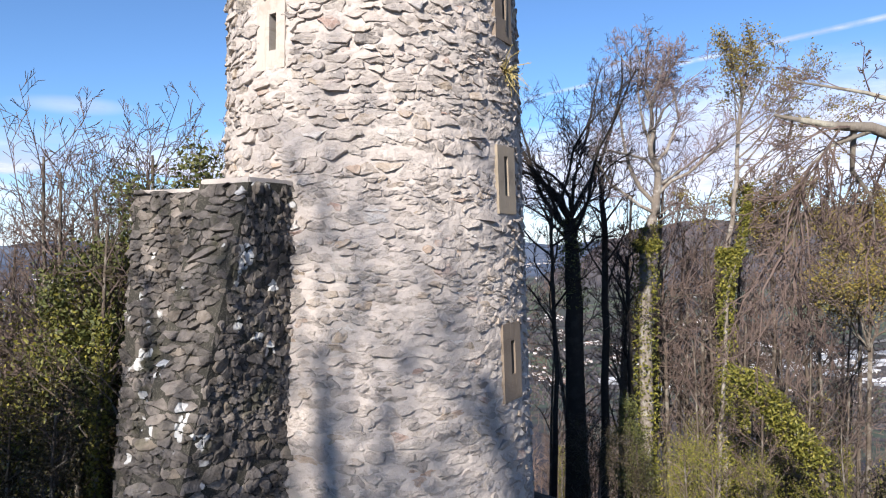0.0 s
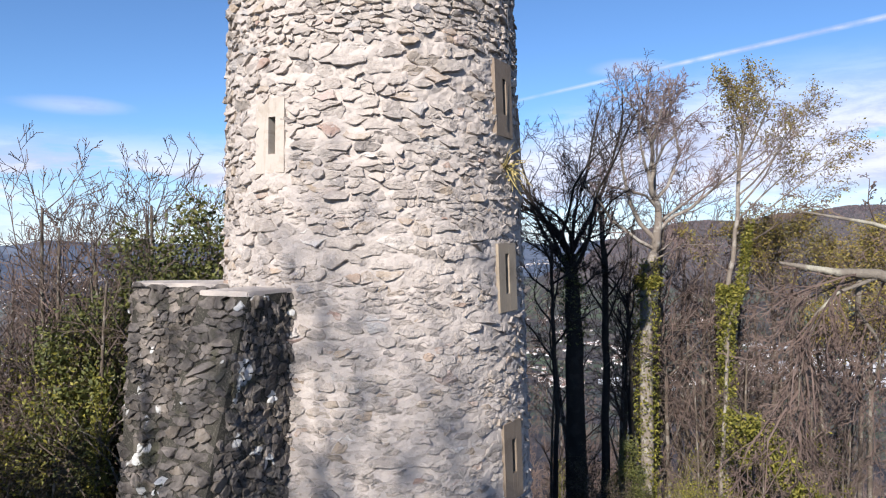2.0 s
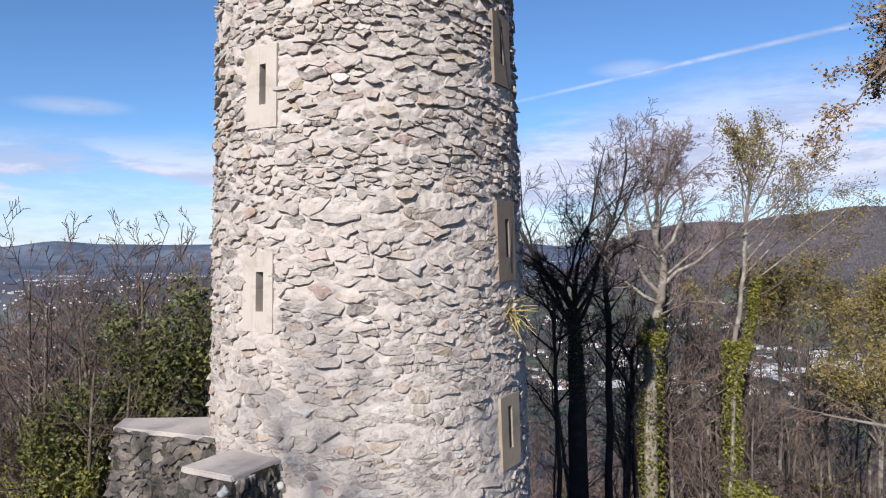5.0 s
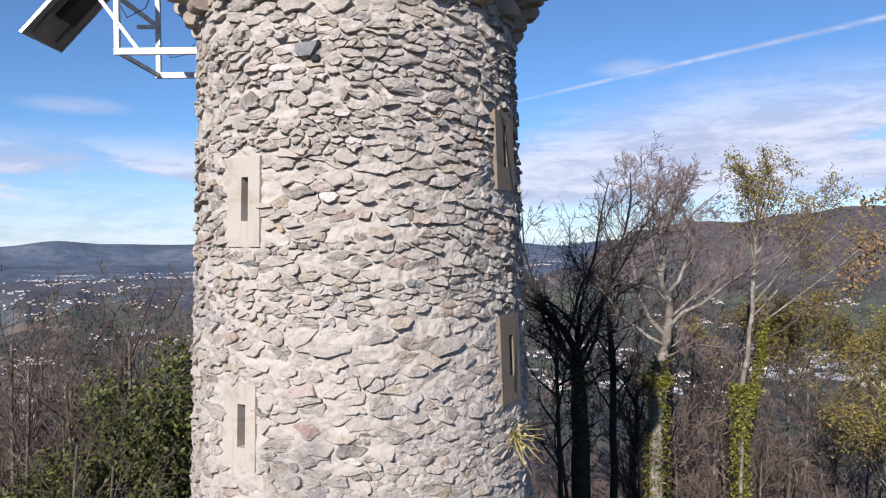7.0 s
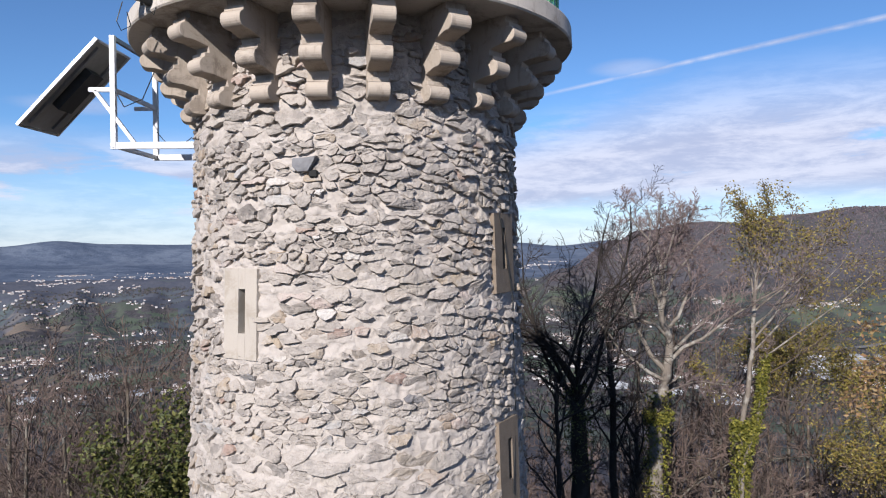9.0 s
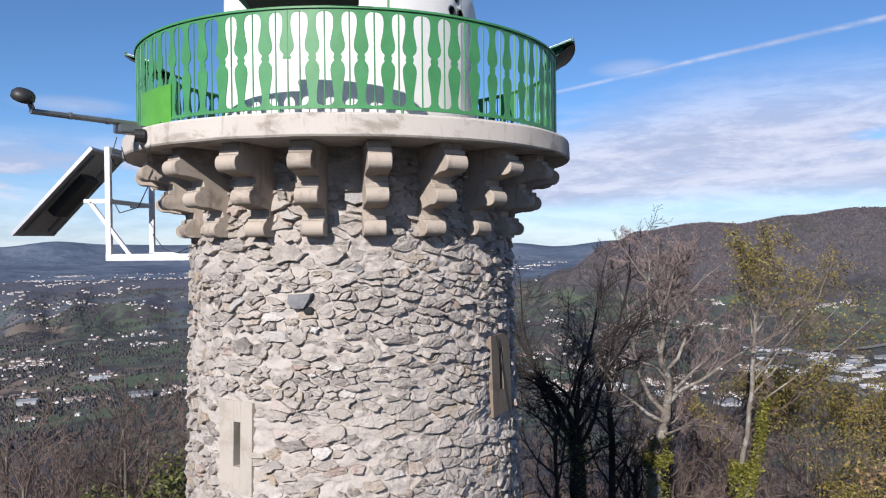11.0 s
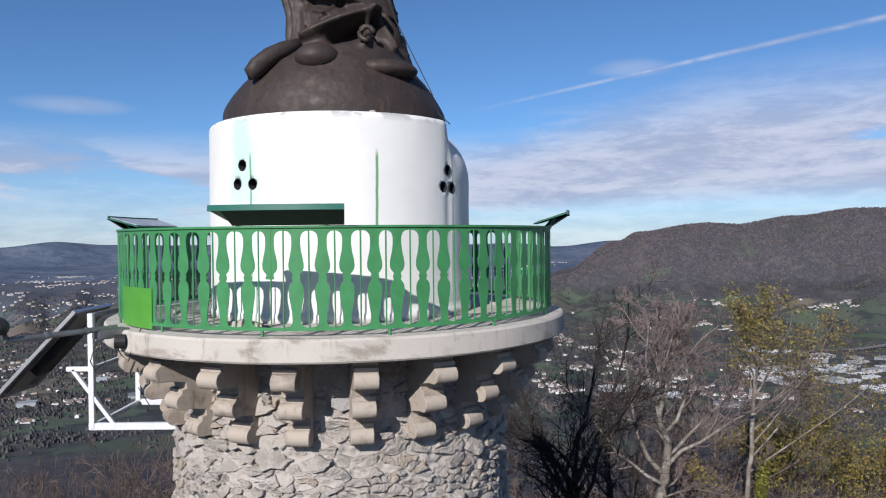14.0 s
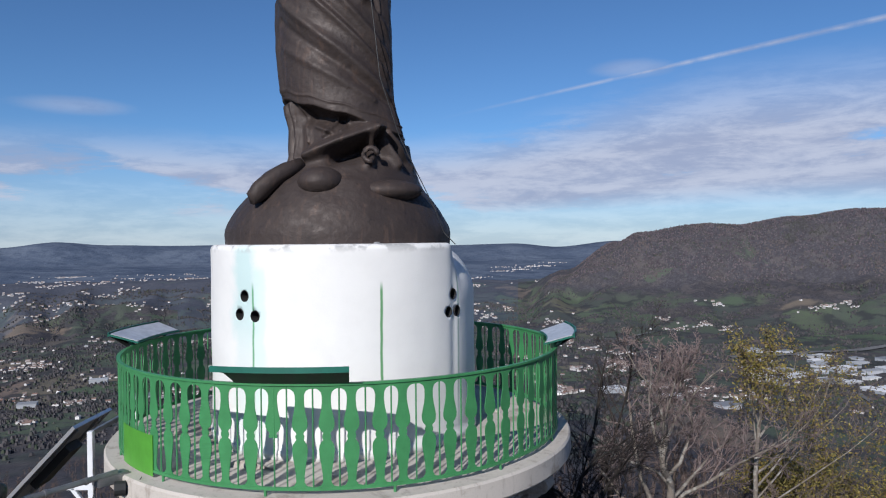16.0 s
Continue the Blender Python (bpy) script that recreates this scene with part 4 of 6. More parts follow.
# ---- statue: one plain mesh ----
# folds as ridges and hollows between two points (degrees and height), with width and depth
MANTLE = [(-70, 19.1, 61, 17.62, 0.055, 0.05), (-48, 19.35, 60, 17.88, 0.045, 0.055), (-20, 19.3, 60, 18.15, 0.04, 0.05), (10, 19.25, 58, 18.5, 0.04, 0.045), (-55, 18.35, 35, 17.62, 0.05, 0.03),
          (-62, 18.72, 62, 17.5, 0.05, -0.035), (-30, 19.15, 58, 18.02, 0.035, -0.045), (61, 16.9, 63, 20.0, 0.04, 0.05), (-85, 19.0, -62, 17.8, 0.08, 0.04), (-5, 20.2, 30, 18.9, 0.05, 0.05), (25, 20.2, 45, 18.8, 0.05, -0.05)]
DRAPERY = [(-31, 16.92, 30, 17.27, 0.085, 0.20), (-6, 16.86, 20, 16.98, 0.085, -0.30), (-36, 17.44, 4, 17.36, 0.10, -0.17), (-54, 17.62, -50, 16.9, 0.035, 0.10), (-66, 17.6, -62, 16.85, 0.04, 0.08), (-43, 17.6, -36, 17.1, 0.025, 0.06),
           (2, 17.50, -18, 17.16, 0.03, 0.07), (14, 17.44, -2, 17.22, 0.028, 0.06), (-28, 17.3, -10, 17.2, 0.03, 0.05), (27, 17.26, 24, 16.80, 0.05, 0.13), (34, 17.24, 52, 16.80, 0.05, 0.13), (30, 17.1, 38, 16.9, 0.035, -0.09), (45, 17.22, 74, 16.8, 0.05, 0.09), (40, 17.15, 60, 16.8, 0.03, -0.06)]


def ridge(deg, z, a0, z0, a1, z1, w, h):
    """Height of a smooth fold that runs straight from one point of the surface to another."""
    x, x0, x1 = deg * 0.014, a0 * 0.014, a1 * 0.014
    ex, ez = x1 - x0, z1 - z0
    t = min(max(((x - x0) * ex + (z - z0) * ez) / (ex * ex + ez * ez), 0), 1)
    q = (x - x0 - ex * t) ** 2 + (z - z0 - ez * t) ** 2
    return h * math.exp(-q / (w * w)) if q < 9 * w * w else 0.0


def build_statue():
    vs, fs = [], []
    n = 220
    # heights with centre x, centre y, half width, half depth
    rows = [(15.80, -0.07, 0.0, 1.48, 1.46), (16.0, -0.07, 0, 1.48, 1.45), (16.2, -0.07, 0, 1.38, 1.38), (16.4, -0.06, 0, 1.24, 1.26), (16.58, -0.03, 0.0, 1.07, 1.12), (16.70, 0.02, 0.0, 0.96, 1.0),
            (16.85, 0.10, 0.0, 0.80, 0.88), (17.05, 0.10, 0.02, 0.75, 0.80), (17.3, 0.08, 0.04, 0.73, 0.76), (17.55, 0.02, 0.04, 0.72, 0.74), (17.75, -0.02, 0.04, 0.71, 0.72),
            (18.1, -0.04, 0.04, 0.72, 0.70), (18.5, -0.05, 0.05, 0.72, 0.68), (18.9, -0.06, 0.05, 0.72, 0.66), (19.4, -0.05, 0.05, 0.70, 0.62), (19.9, -0.04, 0.05, 0.64, 0.55),
            (20.3, -0.03, 0.05, 0.60, 0.48), (20.55, -0.02, 0.05, 0.36, 0.34), (20.75, -0.02, 0.03, 0.27, 0.29), (21.0, -0.02, 0.02, 0.29, 0.31), (21.2, -0.02, 0.02, 0.24, 0.26), (21.33, -0.02, 0.02, 0.05, 0.05)]
    zs = []
    z = rows[0][0]
    while z < rows[-1][0]:
        zs.append(z)
        z += 0.0125 if 16.9 < z < 17.75 else 0.025
    zs.append(rows[-1][0])
    for z in zs:
        for i, (a, b) in enumerate(zip(rows, rows[1:])):
            if z <= b[0]:
                break
        t = (z - a[0]) / (b[0] - a[0])
        before, after = rows[max(i - 1, 0)], rows[min(i + 2, len(rows) - 1)]
        cx, cy, wx, wy = [0.5 * (2 * a[k] + (b[k] - before[k]) * t + (2 * before[k] - 5 * a[k] + 4 * b[k] - after[k]) * t * t + (3 * a[k] - before[k] - 3 * b[k] + after[k]) * t ** 3) for k in (1, 2, 3, 4)]
        for j in range(n):
            th = 2 * math.pi * j / n
            deg = math.degrees(th if th < math.pi else th - 2 * math.pi)
            d = 0.0
            robe = bump1(z, 16.62, 16.9)
            if robe > 0:
                # hanging mantle: folds running down to the right, ending in a slanted hem
                hem = 17.43 - 0.0040 * max(min(deg, 75), -62) + 0.012 * math.sin(deg * 0.21)
                wrap = bump1(deg, -150, -110) * bump1(-deg, -130, -105)
                above = bump1(z, hem - 0.016, hem + 0.016) * wrap
                d += 0.085 * above * robe
                low = (1 - above) * robe
                for a0, z0, a1, z1, w, h in MANTLE:
                    d += above * (1 - bump1(deg, 50, 64)) * ridge(deg, z, a0, z0, a1, z1, w, h)
                d += above * 0.018 * math.exp(-((z - hem - 0.13) / 0.012) ** 2)
                d -= above * 0.13 * bump1(deg, 60, 76) * bump1(-deg, -125, -95)
                for a0, z0, a1, z1, w, h in DRAPERY:
                    d += low * ridge(deg, z, a0, z0, a1, z1, w, h)
                d += low * 0.035 * math.sin(deg * 0.16 + 0.6 * math.sin(z * 5)) * bump1(abs(deg), 45, 70)
            else:
                d += 0.015 * math.sin(deg * 0.05 + z * 2) * bump1(z, 16.1, 16.5)
                d += 0.012 * math.sin(deg * 0.13 + z * 3) * bump1(z, 16.3, 16.5)
            d += 0.012 * noise.noise((wx * math.sin(th) * 4, wy * math.cos(th) * 4, z * 4)) * bump1(z, 15.9, 16.1)
            vs.append(Vector((cx + (wx + d) * math.sin(th), cy - (wy + d) * math.cos(th), z)))
    for i in range(len(zs) - 1):
        for j in range(n):
            a, b = i * n + j, i * n + (j + 1) % n
            fs.append((a, b, b + n, a + n))
    fs.append(tuple((len(zs) - 1) * n + j for j in range(n)))
    # rounded boulder and a coiled form lying on the mound
    def blob(c, s, rz=0.0, tilt=0.0):
        bm = bmesh.new()
        bmesh.ops.create_uvsphere(bm, u_segments=28, v_segments=16, radius=1)
        m = Matrix.Translation(c) @ Matrix.Rotation(rz, 4, "Z") @ Matrix.Rotation(tilt, 4, "Y") @ Matrix.Diagonal((*s, 1))
        bmesh.ops.transform(bm, matrix=m, verts=bm.verts)
        bm.verts.index_update()
        g = ([v.co.copy() for v in bm.verts], [[v.index for v in f.verts] for f in bm.faces])
        bm.free()
        return g
    coil_p = [(-0.42, -0.76, 16.80), (-0.58, -0.88, 16.72), (-0.73, -0.98, 16.61), (-0.86, -1.06, 16.47), (-0.93, -1.09, 16.38), (-0.94, -1.12, 16.31)]
    coil_r = [0.09, 0.105, 0.115, 0.12, 0.10, 0.03]
    scroll = [(0.45 + 0.085 * math.cos(a), -0.90 - 0.006 * a, 16.90 + 0.085 * math.sin(a)) for a in [0.5 * k for k in range(11)]]
    g = join((vs, fs), blob((-0.14, -1.02, 16.56), (0.28, 0.30, 0.19)), blob((0.66, -0.80, 16.46), (0.42, 0.3, 0.14), 0.3),
             tube(coil_p, coil_r, 14), tube(scroll, [0.035] * len(scroll), 8))
    ob = new("statue", mesh_of("statue", *g, BRONZE, True))
    tagged(ob, "dark weathered bronze draped statue on a domed mound", "statue")


build_statue()
cable = new("lightning_conductor", mesh_of("lightning_conductor", *tube(
    [(0.42, -0.74, 19.2), (0.55, -0.66, 17.9), (0.78, -0.62, 17.17), (0.99, -0.72, 16.72), (1.24, -0.74, 16.2), (1.33, -0.64, 15.95), (1.47, -0.74, 15.80)], [0.006] * 7, 5), BLACK))
tagged(cable, "thin dark lightning conductor cable running down the statue", "cable")

# ---- solar panel on its frame ----
solar = thing("solar_panel", "solar panel on a white steel bracket fixed to the tower", "solar panel")
for y in (-0.40, 1.02):
    part("bottom_beam", beam((-1.9 if y < 0 else -2.0, y, 11.93), (-3.312, y, 11.93), 0.062, 0.09), WHITE_METAL, solar)
    part("post", beam((-3.27, y, 11.90), (-3.27, y, 13.42), 0.07, 0.07), WHITE_METAL, solar)
    part("middle_beam", beam((-3.6, y, 12.69), (-3.25, y, 12.69), 0.05, 0.06), WHITE_METAL, solar)
    if y < 0:
        part("brace", beam((-3.52, y, 12.68), (-2.98, y, 11.95), 0.05, 0.05), WHITE_METAL, solar)
for z, x in ((11.93, -3.27), (12.69, -3.27), (13.39, -3.27)):
    part("cross_beam", beam((x, -0.36, z), (x, 0.98, z), 0.05, 0.06), WHITE_METAL if z < 13 else GREY_METAL, solar)
pa, pb = Vector((-3.57, 0, 13.44)), Vector((-4.69, 0, 12.26))
slope = (pb - pa).normalized()
pn = Vector((slope.z, 0, -slope.x)).normalized()
if pn.z < 0:
    pn = -pn


def panel_bar(u0, u1, y0, y1, d0, d1):
    """A bar in the panel's plane: along the slope, across, and from below to above."""
    vs = []
    for d in (d0, d1):
        for u, y in ((u0, y0), (u1, y0), (u1, y1), (u0, y1)):
            p = pa + slope * u + pn * d
            vs.append((p.x, y, p.z))
    return vs, [(0, 1, 2, 3), (7, 6, 5, 4), (0, 4, 5, 1), (1, 5, 6, 2), (2, 6, 7, 3), (3, 7, 4, 0)]


plen = (pb - pa).length
part("backsheet", panel_bar(0.02, plen - 0.02, -0.23, 0.76, -0.012, 0.0), PANEL_BACK, solar, "grey panel back sheet")
part("cells", panel_bar(0.02, plen - 0.02, -0.23, 0.76, 0.001, 0.008), CELLS, solar, "dark blue solar cells")
for y0, y1 in ((-0.26, -0.23), (0.76, 0.79)):
    part("frame_side", panel_bar(0, plen, y0, y1, -0.035, 0.012), PANEL_FRAME, solar)
for u0, u1 in ((0, 0.03), (plen - 0.03, plen)):
    part("frame_end", panel_bar(u0, u1, -0.23, 0.76, -0.035, 0.012), PANEL_FRAME, solar)
for y0, y1 in ((-0.10, -0.05), (0.50, 0.55)):
    part("mounting_rail", panel_bar(0.1, plen - 0.1, y0, y1, -0.05, -0.013), GREY_METAL, solar)
part("junction_box", panel_bar(0.45, 1.15, 0.05, 0.40, -0.14, -0.014), BLACK, solar, "black control box")
part("cable", tube([(-3.6, 0.2, 12.95), (-3.35, 0.1, 12.55), (-3.0, -0.1, 12.62), (-2.75, -0.3, 12.95), (-2.6, -0.9, 13.1)], [0.008] * 5, 5), BLACK, solar)
part("cable", tube([(-3.05, 0.5, 12.25), (-2.8, 0.3, 12.02), (-2.5, 0.0, 11.98), (-2.25, -0.3, 12.05)], [0.006] * 4, 5), BLACK, solar)

# ---- floodlight on its arm ----
flood = thing("floodlight", "dark floodlight on a grey steel arm at the gallery edge", "floodlight")
part("arm", join(tube([(-2.15, -2.1, 13.44), (-2.5, -2.6, 13.435), (-2.79, -3.02, 13.43)], [0.032, 0.03, 0.028], 8)), GREY_METAL, flood)
for x, y in ((-2.33, -2.36), (-2.56, -2.69)):
    part("collar", tube([(x, y, 13.437), (x - 0.017, y - 0.025, 13.436)], [0.038] * 2, 10), GREY_METAL, flood)
part("arm_bracket", box((0.34, 0.16, 0.10), m=pose(-2.2, -2.12, 13.38, 0, 0, 50), bevel=0.01), GREY_METAL, flood, "grey steel mounting bracket")
part("junction_drum", tube([(-2.12, -2.22, 13.30), (-2.02, -2.18, 13.30)], [0.075] * 2, 14), BLACK, flood)
part("yoke", beam((-2.78, -3.0, 13.44), (-2.80, -3.02, 13.53), 0.12, 0.02), BLACK, flood)
head, tilt = Vector((-2.84, -3.05, 13.58)), Vector((0.42, -0.30, 0.86)).normalized()
part("lamp_head", tube([head - tilt * 0.045, head - tilt * 0.035, head + tilt * 0.02, head + tilt * 0.05, head + tilt * 0.065], [0.100, 0.108, 0.104, 0.075, 0.03], 20), BLACK, flood, "dark round lamp housing", True)
part("lens", tube([head - tilt * 0.052, head - tilt * 0.046], [0.092, 0.094], 20), PANEL_BACK, flood)
part("cable", tube([(-2.12, -2.2, 13.28), (-2.02, -2.3, 13.18), (-1.95, -2.28, 13.1), (-1.9, -2.25, 13.3), (-1.82, -2.26, 13.44)], [0.006] * 5, 5), BLACK, flood)
part("cable", tube([(-2.36, -2.12, 13.3), (-2.42, -2.14, 13.08), (-2.38, -2.12, 12.98), (-2.3, -2.05, 13.05), (-2.33, -2.08, 13.2)], [0.006] * 5, 5), BLACK, flood)

# ---- spout stone and dry plant on the wall ----
sp = stone_geo(0, 0, [(-0.15, 0.07), (-0.16, -0.02), (-0.08, -0.09), (0.05, -0.085), (0.13, 0.03), (0.15, 0.09), (0.02, 0.075)], random.Random(4),
               lambda u, v, d: on_tower(radians(-9.0) * 2.3 + u, 11.47 + v, d * 1.3 + 0.012), (0.04, 0.041))
part("spout_stone", sp, plain("slate", (0.20, 0.20, 0.21), 0.8, 0, 0.3, 9, 0.4), tower_wall, "protruding blue-grey slate above a dark block painted as a hole")
# solid block in the wall, its dark colour replacing a hole's shade
hole = pose(*around(-6.6, tower_r(11.36) - 0.02, 11.365), 0, 0, -6.6)
part("putlog_hole", box((0.10, 0.11, 0.085), (0, 0, 0), hole, 0.012), HOLLOW_SHADE, tower_wall, "dark block painted as a shaded hole below the slate")


def dry_plant():
    rng = random.Random(8)
    ob = thing("wall_plant", "dried yellow plant growing from the tower wall", "plant")
    root = around(61, 2.30, 6.82)
    geos = []
    out = around(61, 1, 0).normalized()
    side = Vector((0, 0, 1)).cross(out)
    for i in range(20):
        d = (out * rng.uniform(0.3, 1.0) + side * rng.uniform(-1.4, 0.9) + Vector((0, 0, rng.uniform(-0.9, 0.6)))).normalized()
        L = rng.uniform(0.15, 0.52)
        p1 = root + d * L * 0.5 + Vector((rng.gauss(0, 0.03), 0, rng.uniform(-0.02, 0.07)))
        p2 = root + d * L + Vector((rng.gauss(0, 0.05), 0, rng.uniform(-0.12, 0.06)))
        geos.append(tube([root, p1, p2], [0.008, 0.006, 0.003], 4))
        if rng.random() < 0.6:
            e = (d + side * rng.uniform(-0.7, 0.7)).normalized() * L * 0.4
            geos.append(tube([p1, p1 + e], [0.005, 0.002], 4))
    part("stalk", join(*geos), STRAW, ob)
    lv, lf = [], []
    for i in range(26):
        p = root + Vector((rng.gauss(0, 0.08), rng.gauss(0, 0.08), rng.gauss(-0.06, 0.08))) + out * rng.uniform(0.02, 0.12)
        a = Vector((rng.uniform(-1, 1), rng.uniform(-1, 1), rng.uniform(-1, 1))).normalized() * 0.03
        b = a.orthogonal() * 0.6
        o = len(lv)
        lv += [p - a, p + b, p + a, p - b]
        lf.append((o, o + 1, o + 2, o + 3))
    part("foliage", (lv, lf), STRAW, ob)


dry_plant()
conduit = new("wall_cable", mesh_of("wall_cable", *tube([around(57, 2.24, 10.95), around(62, 2.23, 10.5), around(66, 2.26, 9.9), around(66.5, 2.29, 8.3), around(61, 2.33, 7.4)], [0.007] * 5, 5), BLACK))
tagged(conduit, "thin black cable hanging on the tower wall", "cable")


# ---- trees ----
class Grow:
    """Collects branch tubes (wood for thick ones, twigs for thin ones) and the places of twig ends."""

    def __init__(self, seed):
        self.rng = random.Random(seed)
        self.wood, self.twigs, self.tips = ([], []), ([], []), []

    def add(self, store, geo):
        o = len(store[0])
        store[0].extend(geo[0])
        store[1].extend([tuple(i + o for i in f) for f in geo[1]])

    def branch(self, start, d, length, radius, level, levels, p):
        rng = self.rng
        segs = max(2, min(7, int(length / p["seg"]))) if level < levels else 2
        pts, rad = [Vector(start)], [radius]
        d = Vector(d).normalized()
        for i in range(segs):
            d = d + Vector((rng.gauss(0, 1), rng.gauss(0, 1), rng.gauss(0, 1))) * (p["wander"] if level else p.get("sway", 0.03)) + Vector((0, 0, p["up"] if level else 0.05))
            d.normalize()
            pts.append(pts[-1] + d * length / segs)
            rad.append(max(radius * (1 - (0.8 if level else 0.62) * (i + 1) / segs), p["thin"]))
        big = radius > p["split"]
        self.add(self.wood if big else self.twigs, tube(pts, rad, 8 if radius > 0.09 else 5 if big else 3, False))
        if level >= levels:
            self.tips.append((pts[-1], d))
            return
        n = p["count"][level]
        first = p["first"] if level == 0 else 0.2
        for k in range(n):
            t = first + (1 - first) * (k + rng.random()) / n
            f = t * segs
            i = min(int(f), segs - 1)
            at = pts[i].lerp(pts[i + 1], f - i)
            axis = (pts[i + 1] - pts[i]).normalized()
            side = axis.orthogonal().normalized()
            side.rotate(Matrix.Rotation(rng.uniform(0, 2 * math.pi), 3, axis))
            a = radians(p["angle"][level] * rng.uniform(0.7, 1.3))
            nd = axis * math.cos(a) + side * math.sin(a)
            L = length * p["ratio"][level] * rng.uniform(0.6, 1.15) * (1.15 - 0.55 * t if level == 0 else 1.1 - 0.6 * t)
            self.branch(at, nd, L, max(rad[i] * p["child"] * rng.uniform(0.7, 1.0), p["thin"]), level + 1, levels, p)


TREE = dict(seg=0.7, wander=0.17, up=0.05, thin=0.006, split=0.035, count=(14, 7, 5, 3), first=0.35, angle=(42, 45, 42, 38), ratio=(0.5, 0.5, 0.5, 0.55), child=0.62)


def leaves_geo(spots, rng, per, size, spread):
    vs, fs = [], []
    for p, d in spots:
        for _ in range(per if per >= 1 else (1 if rng.random() < per else 0)):
            c = p + Vector((rng.gauss(0, spread), rng.gauss(0, spread), rng.gauss(0, spread)))
            a = Vector((rng.uniform(-1, 1), rng.uniform(-1, 1), rng.uniform(-1, 0.4))).normalized()
            b = a.orthogonal().normalized()
            b.rotate(Matrix.Rotation(rng.uniform(0, 6.28), 3, a))
            s = size * rng.uniform(0.6, 1.3)
            o = len(vs)
            n = a.cross(b) * s * 0.18
            vs += [c - a * s, c + b * s * 0.55 + n, c + a * s, c - b * s * 0.55 + n]
            fs += [(o, o + 1, o + 2), (o, o + 2, o + 3)]
    return vs, fs


def ivy_geo(axis, rng, n, radius, size):
    spots = []
    for _ in range(n):
        t = rng.random() * (len(axis) - 1)
        i = int(t)
        p = axis[i].lerp(axis[i + 1], t - i)
        a = rng.uniform(0, 2 * math.pi)
        r = radius * rng.uniform(0.35, 1.2)
        spots.append((p + Vector((math.cos(a) * r, math.sin(a) * r, rng.uniform(-0.1, 0.1))), None))
    return leaves_geo(spots, rng, 1, size, 0.03)


def tree(at, height, girth, seed, label, bark, twig, levels=3, lean=(0, 0), leaf=None, leaf_per=0, leaf_size=0.05, leaf_spread=0.1, ivy=0, ivy_top=0.6, ivy_r=0.3, **over):
    p = dict(TREE)
    p.update(over)
    g = Grow(seed)
    ob = thing("tree", label, "tree", "trees round the tower", at=at)
    g.branch((0, 0, 0), (lean[0], lean[1], 1), height, girth, 0, levels, p)
    part("trunk", g.wood, bark, ob, smooth=True)
    part("crown", g.twigs, twig, ob)
    if leaf:
        part("foliage", leaves_geo(g.tips, g.rng, leaf_per, leaf_size, leaf_spread), leaf, ob, "sparse small leaves")
    if ivy:
        n = g.wood[0]
        axis = []
        for i in range(len(n) // 8):
            c = sum((Vector(v) for v in n[i * 8:i * 8 + 8]), Vector()) / 8
            if i > 7 or c.z > height * ivy_top or (axis and c.z <= axis[-1].z):
                break
            axis.append(c)
        if len(axis) > 1:
            part("ivy", ivy_geo(axis, g.rng, ivy, ivy_r, 0.065), IVY_LEAF, ob, "yellow-green ivy")
    return ob


def on_land(x, y):
    return (x, y, land_z(x, y) - 0.1)


def forked_tree(at, label, bark, twig, trunk, girth, limbs, seed, leaf=None, leaf_per=0, leaf_size=0.05, leaf_spread=0.12, ivy=(), ivy_mat=None, slim=0.42, **over):
    """A tree whose trunk bends through a few points and carries limbs of its own:
    height along the trunk (0 to 1), direction in plan, tilt from upright, length, thickness, upward pull."""
    p = dict(TREE)
    p.update(over)
    g = Grow(seed)
    ob = thing("tree", label, "tree", "trees round the tower", at=at)
    pts = [Vector(q) for q in trunk]
    fine = []
    for i in range(len(pts) - 1):
        for k in range(4):
            q = pts[i].lerp(pts[i + 1], k / 4)
            fine.append(q + Vector((g.rng.gauss(0, 0.03), g.rng.gauss(0, 0.03), 0)))
    fine.append(pts[-1])
    n = len(fine)
    rad = [girth * (1.25 - 0.25 * min(i / 3, 1)) * (1 - slim * max(i / (n - 1) - 0.15, 0) / 0.85) for i in range(n)]
    g.add(g.wood, tube(fine, rad, 10, False))
    for t, az, tilt, length, r, up in limbs:
        f = t * (n - 1)
        i = min(int(f), n - 2)
        a, b = radians(az), radians(tilt)
        p["up"] = up
        g.branch(fine[i].lerp(fine[i + 1], f - i), (math.sin(b) * math.cos(a), math.sin(b) * math.sin(a), math.cos(b)), length, r, 1, 4, p)
    part("trunk", g.wood, bark, ob, smooth=True)
    part("crown", g.twigs, twig, ob)
    if leaf:
        part("foliage", leaves_geo([q for q in g.tips if g.rng.random() < 0.75], g.rng, leaf_per, leaf_size, leaf_spread), leaf, ob, "sparse small leaves")
    for lo, hi, count, r in ivy:
        axis = [q for q in fine if lo - 0.9 <= q.z <= hi + 0.9]
        if len(axis) > 1:
            part("ivy", ivy_geo(axis, g.rng, count, r, 0.065), ivy_mat or IVY_LEAF, ob, "yellow-green ivy")
    return ob


RED_TWIG = bark_mat("reddish_twig", (0.140, 0.102, 0.086), (0.100, 0.073, 0.064), (0.18, 0.142, 0.122), 0.4)
MAUVE_TWIG = bark_mat("mauve_twig", (0.215, 0.165, 0.155), (0.150, 0.112, 0.108), (0.26, 0.21, 0.195), 0.4)
FINE = dict(count=(0, 12, 8, 5), ratio=(0.5, 0.44, 0.52, 0.52), angle=(40, 40, 42, 38), thin=0.0075, wander=0.21, seg=0.45, child=0.46)
